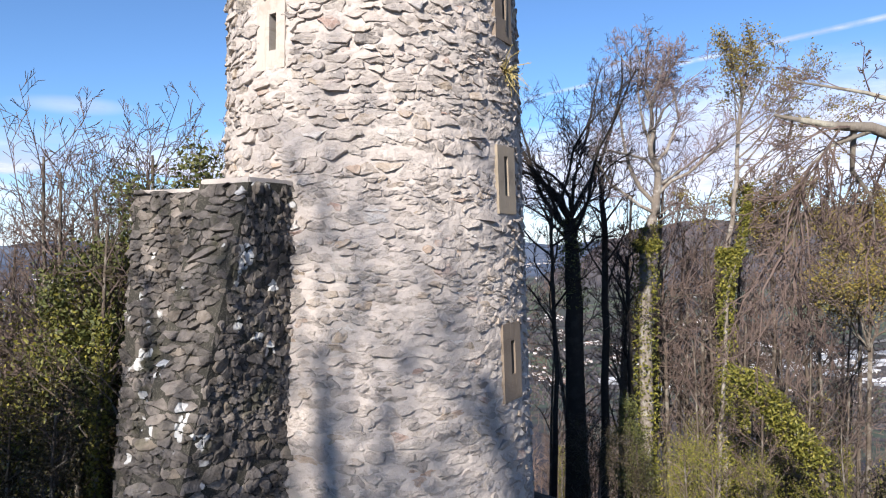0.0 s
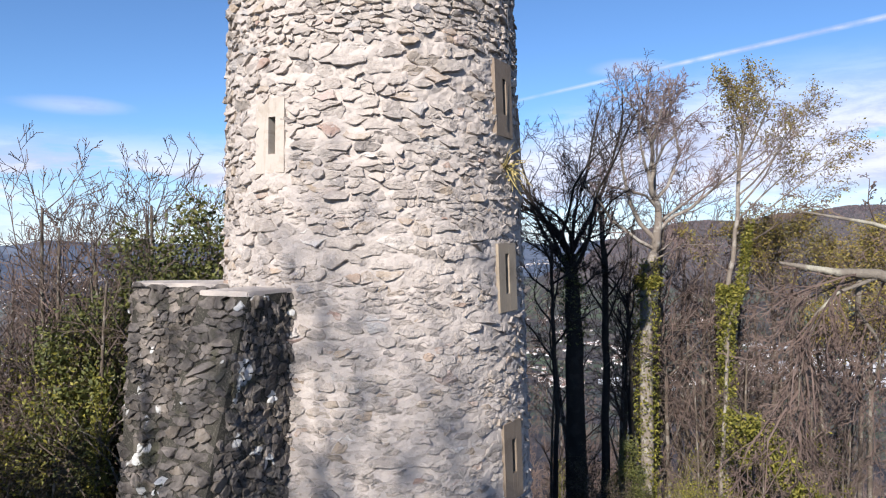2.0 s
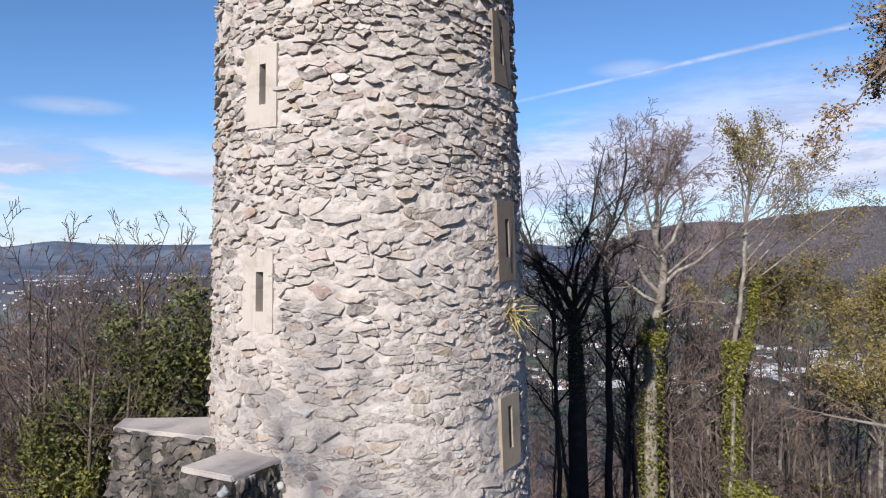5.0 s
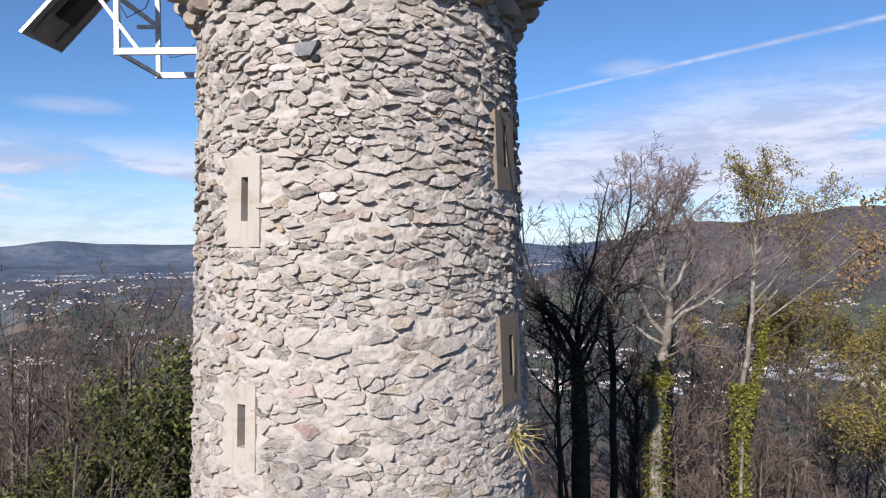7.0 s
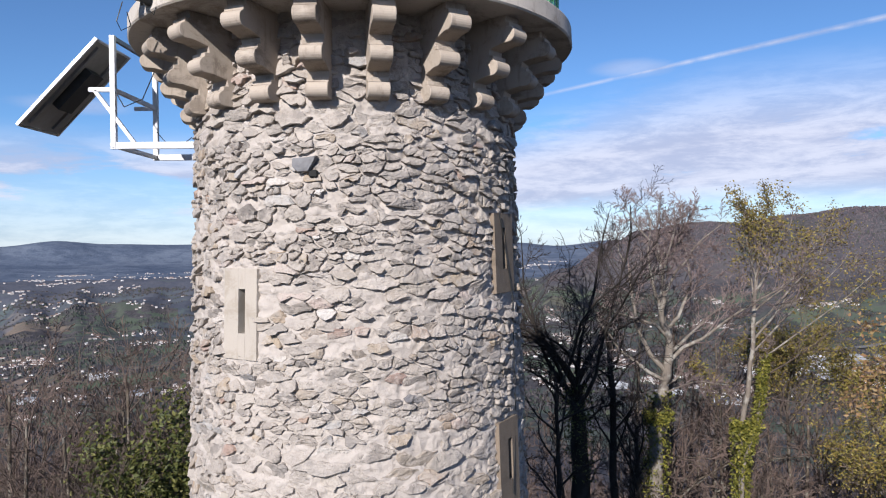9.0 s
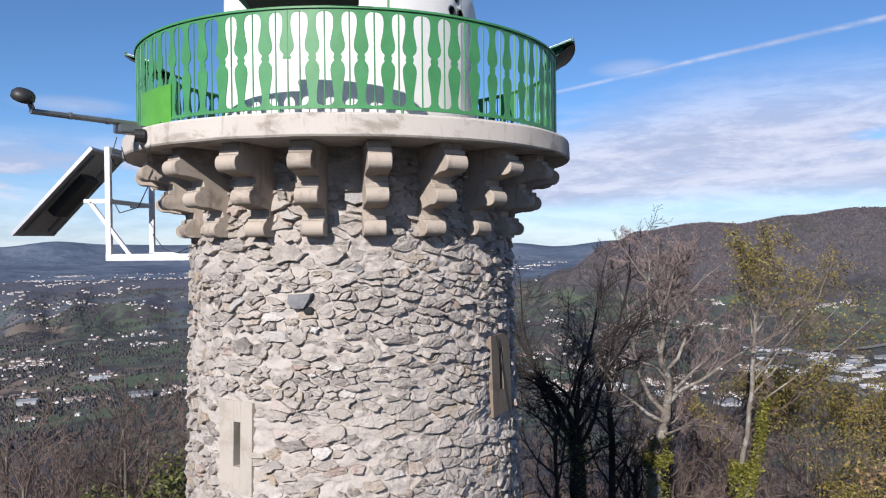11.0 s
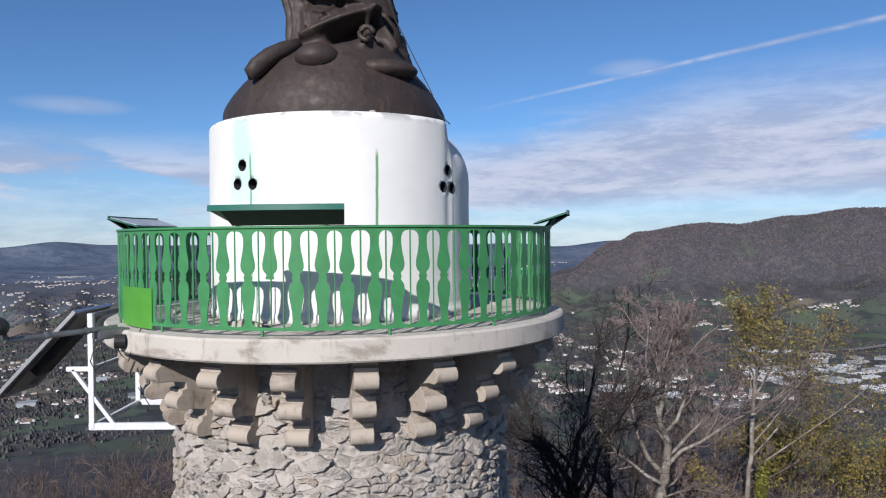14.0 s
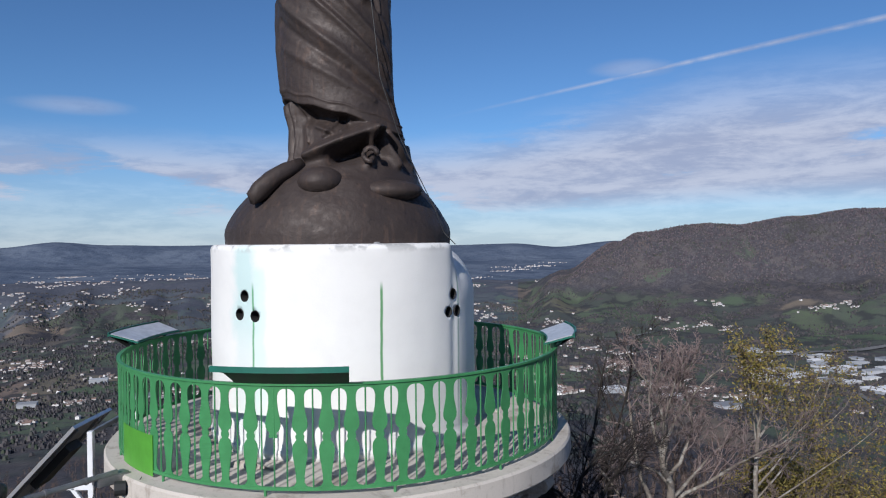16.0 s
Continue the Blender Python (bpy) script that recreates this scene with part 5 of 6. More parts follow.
# the big bare tree: a straight ivied trunk, then a tall vase of pale limbs
bx, by = 9.0, 16.0
bz = land_z(bx, by)
forked_tree((bx, by, bz - 0.1), "tall bare tree with pale limbs and an ivy-clad trunk", PALE_BARK, MAUVE_TWIG,
            [(0.05, 0, 0), (-0.05, 0, 3.0), (-0.05, 0, 3.9 - bz), (0.05, 0, 4.7 - bz), (0.42, 0.05, 5.7 - bz), (0.45, 0, 6.8 - bz), (0.18, 0.1, 7.9 - bz), (0.28, 0, 8.9 - bz), (0.10, 0, 9.8 - bz)], 0.26,
            [(0.46, 172, 42, 4.8, 0.085, 0.07), (0.50, 160, 27, 6.4, 0.10, 0.02), (0.54, 345, 36, 5.6, 0.085, 0.05), (0.58, 10, 50, 4.6, 0.075, 0.07), (0.61, 95, 28, 4.8, 0.07, 0.04), (0.64, 165, 40, 4.8, 0.07, 0.03),
             (0.68, 350, 34, 4.8, 0.075, 0.03), (0.72, 255, 28, 4.2, 0.06, 0.05), (0.77, 185, 34, 4.0, 0.065, 0.02), (0.82, 15, 32, 3.7, 0.06, 0.02), (0.87, 110, 26, 3.2, 0.05, 0.03), (0.90, 190, 22, 3.2, 0.05, 0.02),
             (0.94, 10, 26, 2.9, 0.045, 0.02), (1.0, 150, 12, 2.8, 0.05, 0.02), (1.0, 350, 16, 2.6, 0.045, 0.02), (0.44, 0, 70, 2.4, 0.05, 0.04), (0.40, 350, 76, 2.6, 0.045, 0.03)],
            21, ivy=((0.0, 3.4 - bz, 7000, 0.46), (3.6 - bz, 4.2 - bz, 500, 0.36)), slim=0.84, **FINE)
# the slender budding tree, its limbs swept out to one side
bx, by = 12.35, 15.8
bz = land_z(bx, by)
forked_tree((bx, by, bz - 0.1), "slender tree with sparse yellow-green young leaves", PALE_BARK, PALE_TWIG,
            [(-0.5, 0, 0), (-0.35, 0, 3.4 - bz), (-0.05, 0, 5.5 - bz), (0.1, 0, 7.4 - bz), (0.25, 0, 9.2 - bz), (0.3, 0, 10.5 - bz)], 0.10,
            [(0.99, 150, 12, 2.0, 0.035, 0.06), (0.95, 10, 20, 2.3, 0.04, 0.08), (0.90, 190, 26, 2.2, 0.035, 0.1), (0.85, 20, 30, 2.8, 0.045, 0.08), (0.80, 175, 24, 2.6, 0.04, 0.1), (0.78, 275, 26, 2.4, 0.035, 0.08),
             (0.74, 5, 38, 3.4, 0.05, 0.06), (0.70, 90, 30, 2.8, 0.04, 0.08), (0.66, 355, 46, 4.4, 0.04, 0.02), (0.60, 10, 50, 5.0, 0.045, 0.015), (0.55, 350, 52, 5.6, 0.045, 0.012), (0.50, 12, 54, 5.8, 0.045, 0.012),
             (0.44, 355, 57, 5.6, 0.042, 0.01), (0.38, 5, 62, 5.0, 0.035, 0.01), (0.34, 330, 66, 4.0, 0.03, 0.01), (0.30, 175, 60, 2.4, 0.03, 0.03)],
            34, YELLOW_LEAF, 2, 0.052, 0.14, ((0.0, 3.2 - bz, 5500, 0.34),), count=(0, 12, 6, 4), ratio=(0.5, 0.40, 0.48, 0.5), angle=(40, 38, 40, 36), thin=0.0065, wander=0.13, seg=0.5, child=0.42)
bx, by = 12.6, 15.4
bz = land_z(bx, by)
forked_tree((bx, by, bz - 0.1), "thin leaning stem wrapped in yellow-green ivy", PALE_BARK, PALE_TWIG, [(-1.2, 0, 0), (-0.7, 0, 2.0 - bz), (-0.1, 0, 4.6 - bz), (0.15, 0, 6.4 - bz)], 0.07,
            [(0.98, 60, 20, 0.9, 0.02, 0.1), (0.9, 200, 30, 0.8, 0.02, 0.1)], 33, ivy=((4.0 - bz, 6.3 - bz, 1500, 0.17), (0, 3.2 - bz, 1500, 0.22)), **FINE)
for x, y, top, s, tilt in ((15.4, 19.6, 7.4, 35, 36), (18.6, 18.6, 6.6, 36, 38), (17.0, 15.2, 4.0, 37, 42)):
    bz = land_z(x, y)
    forked_tree((x, y, bz - 0.1), "slender tree with rusty yellow-green young leaves", BARK, PALE_TWIG, [(0, 0, 0), (0.25, 0, 0.5 - bz), (0.1, 0, top - 4.0 - bz), (0.3, 0, top - 2.4 - bz)], 0.085,
                [(0.5 + 0.05 * k, k * 137 + s, tilt, 4.2 - 0.2 * k, 0.05, 0.08) for k in range(11)], s, YELLOW_LEAF, 4, 0.056, 0.20, count=(0, 11, 6, 4), ratio=(0.5, 0.42, 0.48, 0.5), angle=(40, 40, 42, 38), thin=0.007, seg=0.5, child=0.45)
# a leaning trunk smothered in ivy
bx, by = 13.9, 10.4
bz = land_z(bx, by)
forked_tree((bx, by, bz - 0.1), "leaning dead trunk smothered in yellow-green ivy", BARK, TWIG, [(0, 0, 0), (-1.2, 0, -2.6 - bz), (-2.4, 0, -1.2 - bz), (-3.6, 0, 0.3 - bz)], 0.16,
            [(1.0, 170, 50, 1.2, 0.03, 0.02), (0.8, 20, 40, 1.4, 0.03, 0.02), (0.5, 150, 60, 1.4, 0.03, 0.02)], 62, ivy=((0.3, 0.3 - bz, 4200, 0.46), (-2.0 - bz, 0.3 - bz, 1800, 0.62)), **FINE)
# bare trees in the tower's shadow, that shade painted into bark and twigs
SHADED_BARK = bark_mat("shaded_bark", (0.036, 0.031, 0.027), (0.022, 0.019, 0.017), (0.050, 0.047, 0.040), 0.4)
SHADED_TWIG = bark_mat("shaded_twig", (0.042, 0.034, 0.031), (0.028, 0.023, 0.021), (0.055, 0.046, 0.042), 0.4)
DARK_TREE = dict(FINE)
DARK_TREE.update(count=(0, 14, 8, 4), wander=0.18)
bx, by = 6.2, 16.4
bz = land_z(bx, by)
forked_tree((bx, by, bz - 0.1), "dark bare tree, the tower's shade painted into its bark", SHADED_BARK, SHADED_TWIG, [(0.1, 0, 0), (0.05, 0, 1.0 - bz), (-0.05, 0, 3.6 - bz), (-0.1, 0, 5.2 - bz)], 0.40,
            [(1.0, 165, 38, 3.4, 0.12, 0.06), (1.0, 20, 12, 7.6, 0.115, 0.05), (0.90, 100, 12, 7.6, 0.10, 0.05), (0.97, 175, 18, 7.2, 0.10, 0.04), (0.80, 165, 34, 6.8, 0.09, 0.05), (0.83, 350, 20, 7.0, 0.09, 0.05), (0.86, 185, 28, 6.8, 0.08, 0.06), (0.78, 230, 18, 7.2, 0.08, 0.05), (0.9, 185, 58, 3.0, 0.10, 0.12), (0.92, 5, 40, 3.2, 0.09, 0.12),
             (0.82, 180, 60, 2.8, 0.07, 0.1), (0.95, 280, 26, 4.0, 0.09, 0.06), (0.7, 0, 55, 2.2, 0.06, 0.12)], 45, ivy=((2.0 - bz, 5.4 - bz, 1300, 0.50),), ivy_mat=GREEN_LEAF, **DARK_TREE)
DARK_TREE.update(count=(0, 8, 6, 3))
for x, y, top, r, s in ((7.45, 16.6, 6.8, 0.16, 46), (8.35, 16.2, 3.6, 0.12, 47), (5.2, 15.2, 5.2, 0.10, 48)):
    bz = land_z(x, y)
    forked_tree((x, y, bz - 0.1), "thin dark bare tree, the tower's shade painted into its bark", SHADED_BARK, SHADED_TWIG, [(0, 0, 0), (0.1, 0, top - 6 - bz), (0.0, 0, top - 2.2 - bz), (-0.05, 0, top - bz)], r,
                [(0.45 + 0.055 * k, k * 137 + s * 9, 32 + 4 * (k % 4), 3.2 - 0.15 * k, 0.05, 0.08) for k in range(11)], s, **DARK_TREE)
# farther bare trees with reddish twigs between them
for x, y, h, s in ((10.8, 22.0, 11.2, 57), (7.6, 24.5, 12.0, 58), (14.4, 24.0, 12.0, 59)):
    tree(on_land(x, y), h, 0.15, s, "bare tree with fine reddish-brown twigs", BARK, RED_TWIG, 4, (0, 0), first=0.35, count=(12, 6, 5, 3), ratio=(0.38, 0.5, 0.5, 0.5), thin=0.009)


def limb_tree():
    """A leaning tree beside the path: a lichened limb with drooping twigs, and a high bough that keeps withered leaves."""
    g = Grow(61)
    base = Vector(on_land(9.6, -3.6))
    ob = thing("tree", "leaning oak with a lichen-covered limb, drooping twigs and withered leaves", "tree", "trees round the tower", at=base)
    p = dict(TREE)
    p.update(up=-0.10, wander=0.20, first=0.1, count=(9, 7, 5, 3), seg=0.28, thin=0.004, angle=(40, 42, 42, 40), ratio=(0.5, 0.42, 0.48, 0.5))
    g.add(g.wood, tube([Vector((0, 0, 0)), Vector((0.1, 0, 5.0)) - Vector((0, 0, base.z)), Vector((0.2, 0.3, 9.0)) - Vector((0, 0, base.z)), Vector((0.1, 0.4, 13.0)) - Vector((0, 0, base.z))], [0.34, 0.28, 0.2, 0.1], 10))

    def bough(line, rad, n, lengths, down, spread, thick):
        pts = [Vector(q) - base for q in line]
        g.add(g.wood, tube(pts, rad, 9))
        for k in range(n):
            f = 0.9 + (len(pts) - 1.9) * k / n
            i = int(f)
            d = Vector((g.rng.uniform(-0.8, 0.45), g.rng.uniform(-spread, spread), g.rng.uniform(*down)))
            g.branch(pts[i].lerp(pts[i + 1], f - i), d, g.rng.uniform(*lengths), g.rng.uniform(*thick), 1, 4, p)
    bough([(9.6, -3.6, 4.6), (7.6, -4.3, 5.0), (6.5, -4.6, 5.2), (5.65, -4.7, 5.26), (5.25, -4.72, 5.40), (4.85, -4.74, 5.42), (4.3, -4.76, 5.52)], [0.13, 0.10, 0.08, 0.066, 0.054, 0.04, 0.014], 16, (0.8, 1.7), (-1.0, 0.1), 0.5, (0.010, 0.020))
    bough([(5.3, -4.72, 5.38), (4.85, -4.75, 5.22), (4.62, -4.8, 5.02), (4.45, -4.85, 4.45), (4.40, -4.9, 3.9)], [0.022, 0.018, 0.014, 0.011, 0.006], 20, (0.6, 1.5), (-1.2, -0.3), 0.4, (0.008, 0.016))
    bough([(5.1, -4.7, 5.38), (5.2, -4.5, 5.0), (5.45, -4.4, 4.75), (5.5, -4.4, 4.3)], [0.03, 0.024, 0.018, 0.008], 8, (0.5, 1.1), (-1.0, -0.1), 0.4, (0.008, 0.015))
    bough([(7.6, -4.3, 5.0), (6.6, -4.0, 5.6), (5.7, -3.9, 5.9), (4.9, -3.85, 6.05)], [0.05, 0.035, 0.022, 0.008], 6, (0.5, 1.0), (-0.3, 0.6), 0.4, (0.006, 0.012))
    g.tips.clear()
    p.update(up=-0.05, count=(9, 6, 5, 4))
    bough([(9.75, -3.3, 9.2), (8.2, -3.0, 9.9), (7.3, -2.85, 10.2), (6.5, -2.8, 10.0), (5.9, -2.8, 9.5)], [0.12, 0.08, 0.05, 0.03, 0.012], 16, (0.6, 1.2), (-0.8, 0.6), 0.6, (0.010, 0.02))
    bough([(9.75, -3.3, 10.4), (8.0, -2.9, 10.9), (7.2, -2.7, 10.7), (6.4, -2.7, 10.3)], [0.1, 0.06, 0.035, 0.012], 10, (0.6, 1.2), (-0.8, 0.4), 0.6, (0.010, 0.02))
    part("trunk", g.wood, LICHEN_BARK, ob, smooth=True)
    part("crown", g.twigs, RED_TWIG, ob)
    part("foliage", leaves_geo([q for q in g.tips if g.rng.random() < 0.7], g.rng, 3, 0.027, 0.06), BROWN_LEAF, ob, "withered brown leaves")


limb_tree()
# tall trees far behind the path: they throw the soft dappled shade on the tower's foot
for x, y, top, s, lean in ((-9.9, -24.0, 18.0, 72, -0.05), (-12.6, -26.0, 19.0, 73, 0.04), (-8.0, -26.0, 17.8, 74, -0.12), (-9.2, -27.5, 17.6, 75, 0.02)):
    tree(on_land(x, y), top - land_z(x, y), 0.22, s, "tall bare tree beside the clearing", BARK, TWIG, 3, (lean, 0), first=0.45, count=(13, 6, 5, 3), thin=0.016, ratio=(0.34, 0.5, 0.5, 0.5))
tree(on_land(-1.3, -25.0), 20.6, 0.34, 71, "tall leaning bare tree beside the clearing", BARK, TWIG, 3, (-0.31, 0), first=0.66, count=(6, 5, 4, 3), thin=0.016, ratio=(0.2, 0.5, 0.5, 0.5), sway=0.015)

OLIVE_LEAF = leaf_mat("olive_leaf", (0.0, (0.014, 0.013, 0.006)), (0.4, (0.025, 0.021, 0.009)), (0.75, (0.046, 0.040, 0.012)), (1.0, (0.024, 0.017, 0.010)))
# ---- woods on the slopes: a few trees built once, then repeated ----
def wood_tree(seed, height, levels, label, bark, twig, leaf=None, per=0, ivy=0, size=0.09, **over):
    return tree((0, 0, -500), height, 0.10, seed, label, bark, twig, levels, (0, 0), leaf, per, size, 0.25, ivy, 0.8, 0.26, **over)


bare = dict(count=(13, 6, 5, 3), first=0.28, ratio=(0.42, 0.5, 0.5, 0.5), angle=(38, 42, 40, 38), thin=0.009)
MODELS = [wood_tree(81, 10, 3, "bare grey-brown woodland tree", BARK, TWIG, **bare), wood_tree(82, 11, 3, "bare woodland tree with reddish-brown twigs", BARK, RED_TWIG, **bare),
          wood_tree(83, 9, 3, "bare woodland tree with ivy on its trunk", BARK, TWIG, ivy=2200, **bare), wood_tree(84, 8, 3, "bare woodland tree with reddish-brown twigs", BARK, RED_TWIG, **bare)]
GREENS = [wood_tree(85, 7, 2, "evergreen tree covered in dark ivy", BARK, TWIG, GREEN_LEAF, 60, size=0.065, count=(16, 8, 4, 3), first=0.15, ratio=(0.33, 0.5, 0.5, 0.5)),
          wood_tree(86, 5, 2, "low tangled shrub with olive young leaves", BARK, TWIG, OLIVE_LEAF, 12, size=0.06, count=(20, 11, 5, 3), first=0.05, ratio=(0.42, 0.5, 0.5, 0.5), angle=(50, 45, 42, 38))]


GREENS.append(wood_tree(87, 5, 2, "low shrub overgrown with yellow-green ivy", BARK, PALE_TWIG, IVY_LEAF, 13, size=0.055, count=(18, 10, 5, 3), first=0.05, ratio=(0.40, 0.5, 0.5, 0.5), angle=(48, 45, 42, 38)))


def plant(model, x, y, s, rz):
    return copy_thing(model, Matrix.Translation(on_land(x, y)) @ Matrix.Rotation(rz, 4, "Z") @ Matrix.Diagonal((s, s, s * 1.1, 1)))


wrng = random.Random(5)
# left of the tower: a thicket close behind it
LEFT = [(-7.7, 8.1, 1.16, 0), (-6.2, 4.6, 0.86, 2), (-7.4, 5.4, 0.95, 2), (-9.3, 7.0, 1.02, 1), (-5.4, 9.5, 1.02, 0), (-6.7, 11.0, 1.1, 1), (-4.6, 12.0, 1.08, 2), (-8.6, 10.5, 1.12, 2), (-10.6, 9.5, 1.1, 0),
        (-9.9, 12.5, 1.2, 3), (-12.0, 11.5, 1.15, 1), (-11.6, 14.5, 1.2, 2), (-7.9, 14.0, 1.2, 0), (-5.6, 15.5, 1.2, 1), (-14.0, 14.0, 1.2, 3), (-13.0, 17.5, 1.25, 0),
        (-8.2, 7.0, 0.85, 1), (-10.0, 8.4, 0.95, 2), (-11.4, 8.2, 0.95, 1), (-7.0, 7.2, 0.9, 3), (-8.0, 9.0, 1.0, 1), (-9.2, 9.4, 1.0, 2), (-12.4, 10.0, 1.05, 1), (-6.0, 8.2, 0.9, 2), (-10.8, 11.0, 1.1, 1), (-7.2, 12.4, 1.15, 3), (-5.0, 10.8, 1.0, 1), (-9.4, 14.2, 1.2, 1)]
for x, y, s, k in LEFT:
    plant(MODELS[k], x, y, s * 0.84, wrng.uniform(0, 6))
for x, y, s, k in ((-6.7, 6.8, 1.02, 0), (-5.0, 7.0, 1.06, 0), (-8.6, 6.8, 0.85, 0), (-4.2, 9.6, 1.05, 0), (-8.8, 11.5, 1.12, 0), (-6.2, 11.8, 1.1, 0), (-5.0, 11.2, 1.2, 0), (-6.6, 10.4, 0.8, 0), (-8.2, 6.2, 0.75, 1), (-9.6, 5.6, 0.7, 1), (-6.8, 6.6, 0.7, 1), (-10.8, 7.4, 0.8, 1), (-7.2, 3.2, 0.6, 1), (-11.5, 9.0, 0.9, 1), (-8.9, 8.2, 0.9, 1), (-6.2, 7.4, 0.7, 1), (-12.5, 6.8, 0.8, 1), (-5.6, 4.4, 0.45, 1), (-8.2, 7.6, 1.15, 2), (-6.6, 8.6, 1.1, 2), (-10.2, 9.2, 1.25, 2), (-7.5, 10.2, 1.3, 2), (-9.4, 11.2, 1.35, 2)):
    plant(GREENS[k], x, y, s, wrng.uniform(0, 6))
for i in range(13):
    plant(MODELS[(2, 1, 2, 0)[i % 4]], -5.2 - 0.58 * i + wrng.uniform(-0.4, 0.4), 7.0 + 4.5 * wrng.random(), wrng.uniform(0.80, 0.98), wrng.uniform(0, 6))
for i in range(9):
    plant(GREENS[2 - i % 2], -5.6 - 0.8 * i + wrng.uniform(-0.4, 0.4), 6.4 + 3.0 * wrng.random(), wrng.uniform(0.85, 1.15), wrng.uniform(0, 6))
# unseen evergreens added beside the clearing, to keep the foot of the thicket in shade
for x, y, s in ((-11.0, -4.5, 1.15), (-14.5, -5.0, 1.25), (-9.2, -3.5, 1.1), (-13.0, -3.0, 1.2)):
    plant(GREENS[0], x, y, s, wrng.uniform(0, 6))
# right: a screen of bare brush and undergrowth among the tall trees
for i in range(22):
    plant(MODELS[(1, 3, 0, 1)[i % 4]], 8.6 + 0.50 * i + wrng.uniform(-0.5, 0.5), 18.2 + 5.5 * wrng.random(), wrng.uniform(0.98, 1.3), wrng.uniform(0, 6))
for x, y, s, k in ((11.0, 10.4, 0.55, 3), (13.4, 12.6, 0.62, 1), (15.5, 14.0, 0.7, 2), (12.2, 13.6, 0.6, 3), (10.4, 20.0, 0.95, 0), (7.6, 21.0, 0.95, 1), (5.6, 19.0, 0.85, 3), (18.0, 18.6, 0.8, 0),
                   (13.8, 22.5, 1.05, 1), (18.5, 22.0, 1.05, 3), (4.6, 22.0, 1.0, 0), (16.0, 25.0, 1.1, 2), (9.2, 9.6, 0.42, 3), (12.6, 8.4, 0.42, 0), (10.6, 15.0, 0.62, 1)):
    plant(MODELS[k], x, y, s, wrng.uniform(0, 6))
for x, y, s, k in ((10.2, 14.0, 0.62, 2), (11.6, 12.4, 0.6, 2), (13.8, 14.8, 0.75, 2), (9.6, 13.4, 0.55, 2), (15.2, 11.8, 0.62, 1), (12.4, 10.2, 0.45, 2), (17.5, 15.0, 0.85, 2), (14.4, 18.4, 1.0, 1), (16.8, 20.5, 1.2, 2),
                   (6.0, 6.4, 0.38, 1), (7.6, 7.4, 0.45, 2), (5.4, 8.2, 0.4, 1), (8.8, 8.6, 0.5, 2), (10.4, 8.8, 0.5, 2), (10.9, 16.6, 0.75, 2), (15.0, 15.6, 0.95, 1), (6.0, 12.4, 0.55, 1), (7.4, 12.8, 0.5, 0)):
    plant(GREENS[k], x, y, s, wrng.uniform(0, 6))
# taller trees a little farther down on both sides
for i in range(18):
    plant(MODELS[(0, 1, 3, 2)[i % 4]], -6.5 - 0.85 * i + wrng.uniform(-0.8, 0.8), 16.5 + 0.35 * i + wrng.uniform(-1.5, 2.5), wrng.uniform(0.95, 1.12), wrng.uniform(0, 6))
# farther down the slope
count = 0
while count < 80:
    az, r = wrng.uniform(-0.62, 0.66), 18 + 75 * wrng.random() ** 1.3
    x, y = 1 + r * math.sin(az), -5 + r * math.cos(az)
    if y < 14 or (r < 55 and 0.06 < az < 0.45):
        continue
    plant(MODELS[wrng.randrange(4)], x, y, wrng.uniform(0.85, 1.35), wrng.uniform(0, 6))
    count += 1
for m in MODELS + GREENS:
    for o in (*m.children_recursive, m):
        bpy.data.objects.remove(o)


# ---- villages and works in the valley ----
def paint(name, *stops):
    k = Mat(name, 0.8, 0, 0.3)
    k.base(k.ramp(k.random(), *stops))
    return k.m


HOUSE_WALL = paint("house_wall", (0.0, (0.60, 0.59, 0.58)), (0.4, (0.36, 0.34, 0.33)), (0.8, (0.52, 0.50, 0.49)), (1.0, (0.74, 0.74, 0.74)))
HOUSE_ROOF = paint("house_roof", (0.0, (0.20, 0.12, 0.095)), (0.5, (0.17, 0.145, 0.135)), (0.8, (0.25, 0.18, 0.15)), (1.0, (0.40, 0.40, 0.41)))
WORKS = paint("works_cladding", (0.0, (0.42, 0.43, 0.46)), (0.5, (0.24, 0.26, 0.29)), (0.8, (0.58, 0.58, 0.59)), (1.0, (0.34, 0.33, 0.33)))
WORKS_ROOF = paint("works_roof", (0.0, (0.30, 0.31, 0.33)), (0.35, (0.14, 0.15, 0.17)), (0.65, (0.48, 0.49, 0.50)), (1.0, (0.68, 0.68, 0.69)))
RED = plain("red_cladding", (0.38, 0.03, 0.05), 0.5)
ROAD = plain("road_asphalt", (0.16, 0.16, 0.16), 0.9)


def at_view(azd, r):
    return 1 + r * math.sin(radians(azd)), -10 + r * math.cos(radians(azd))


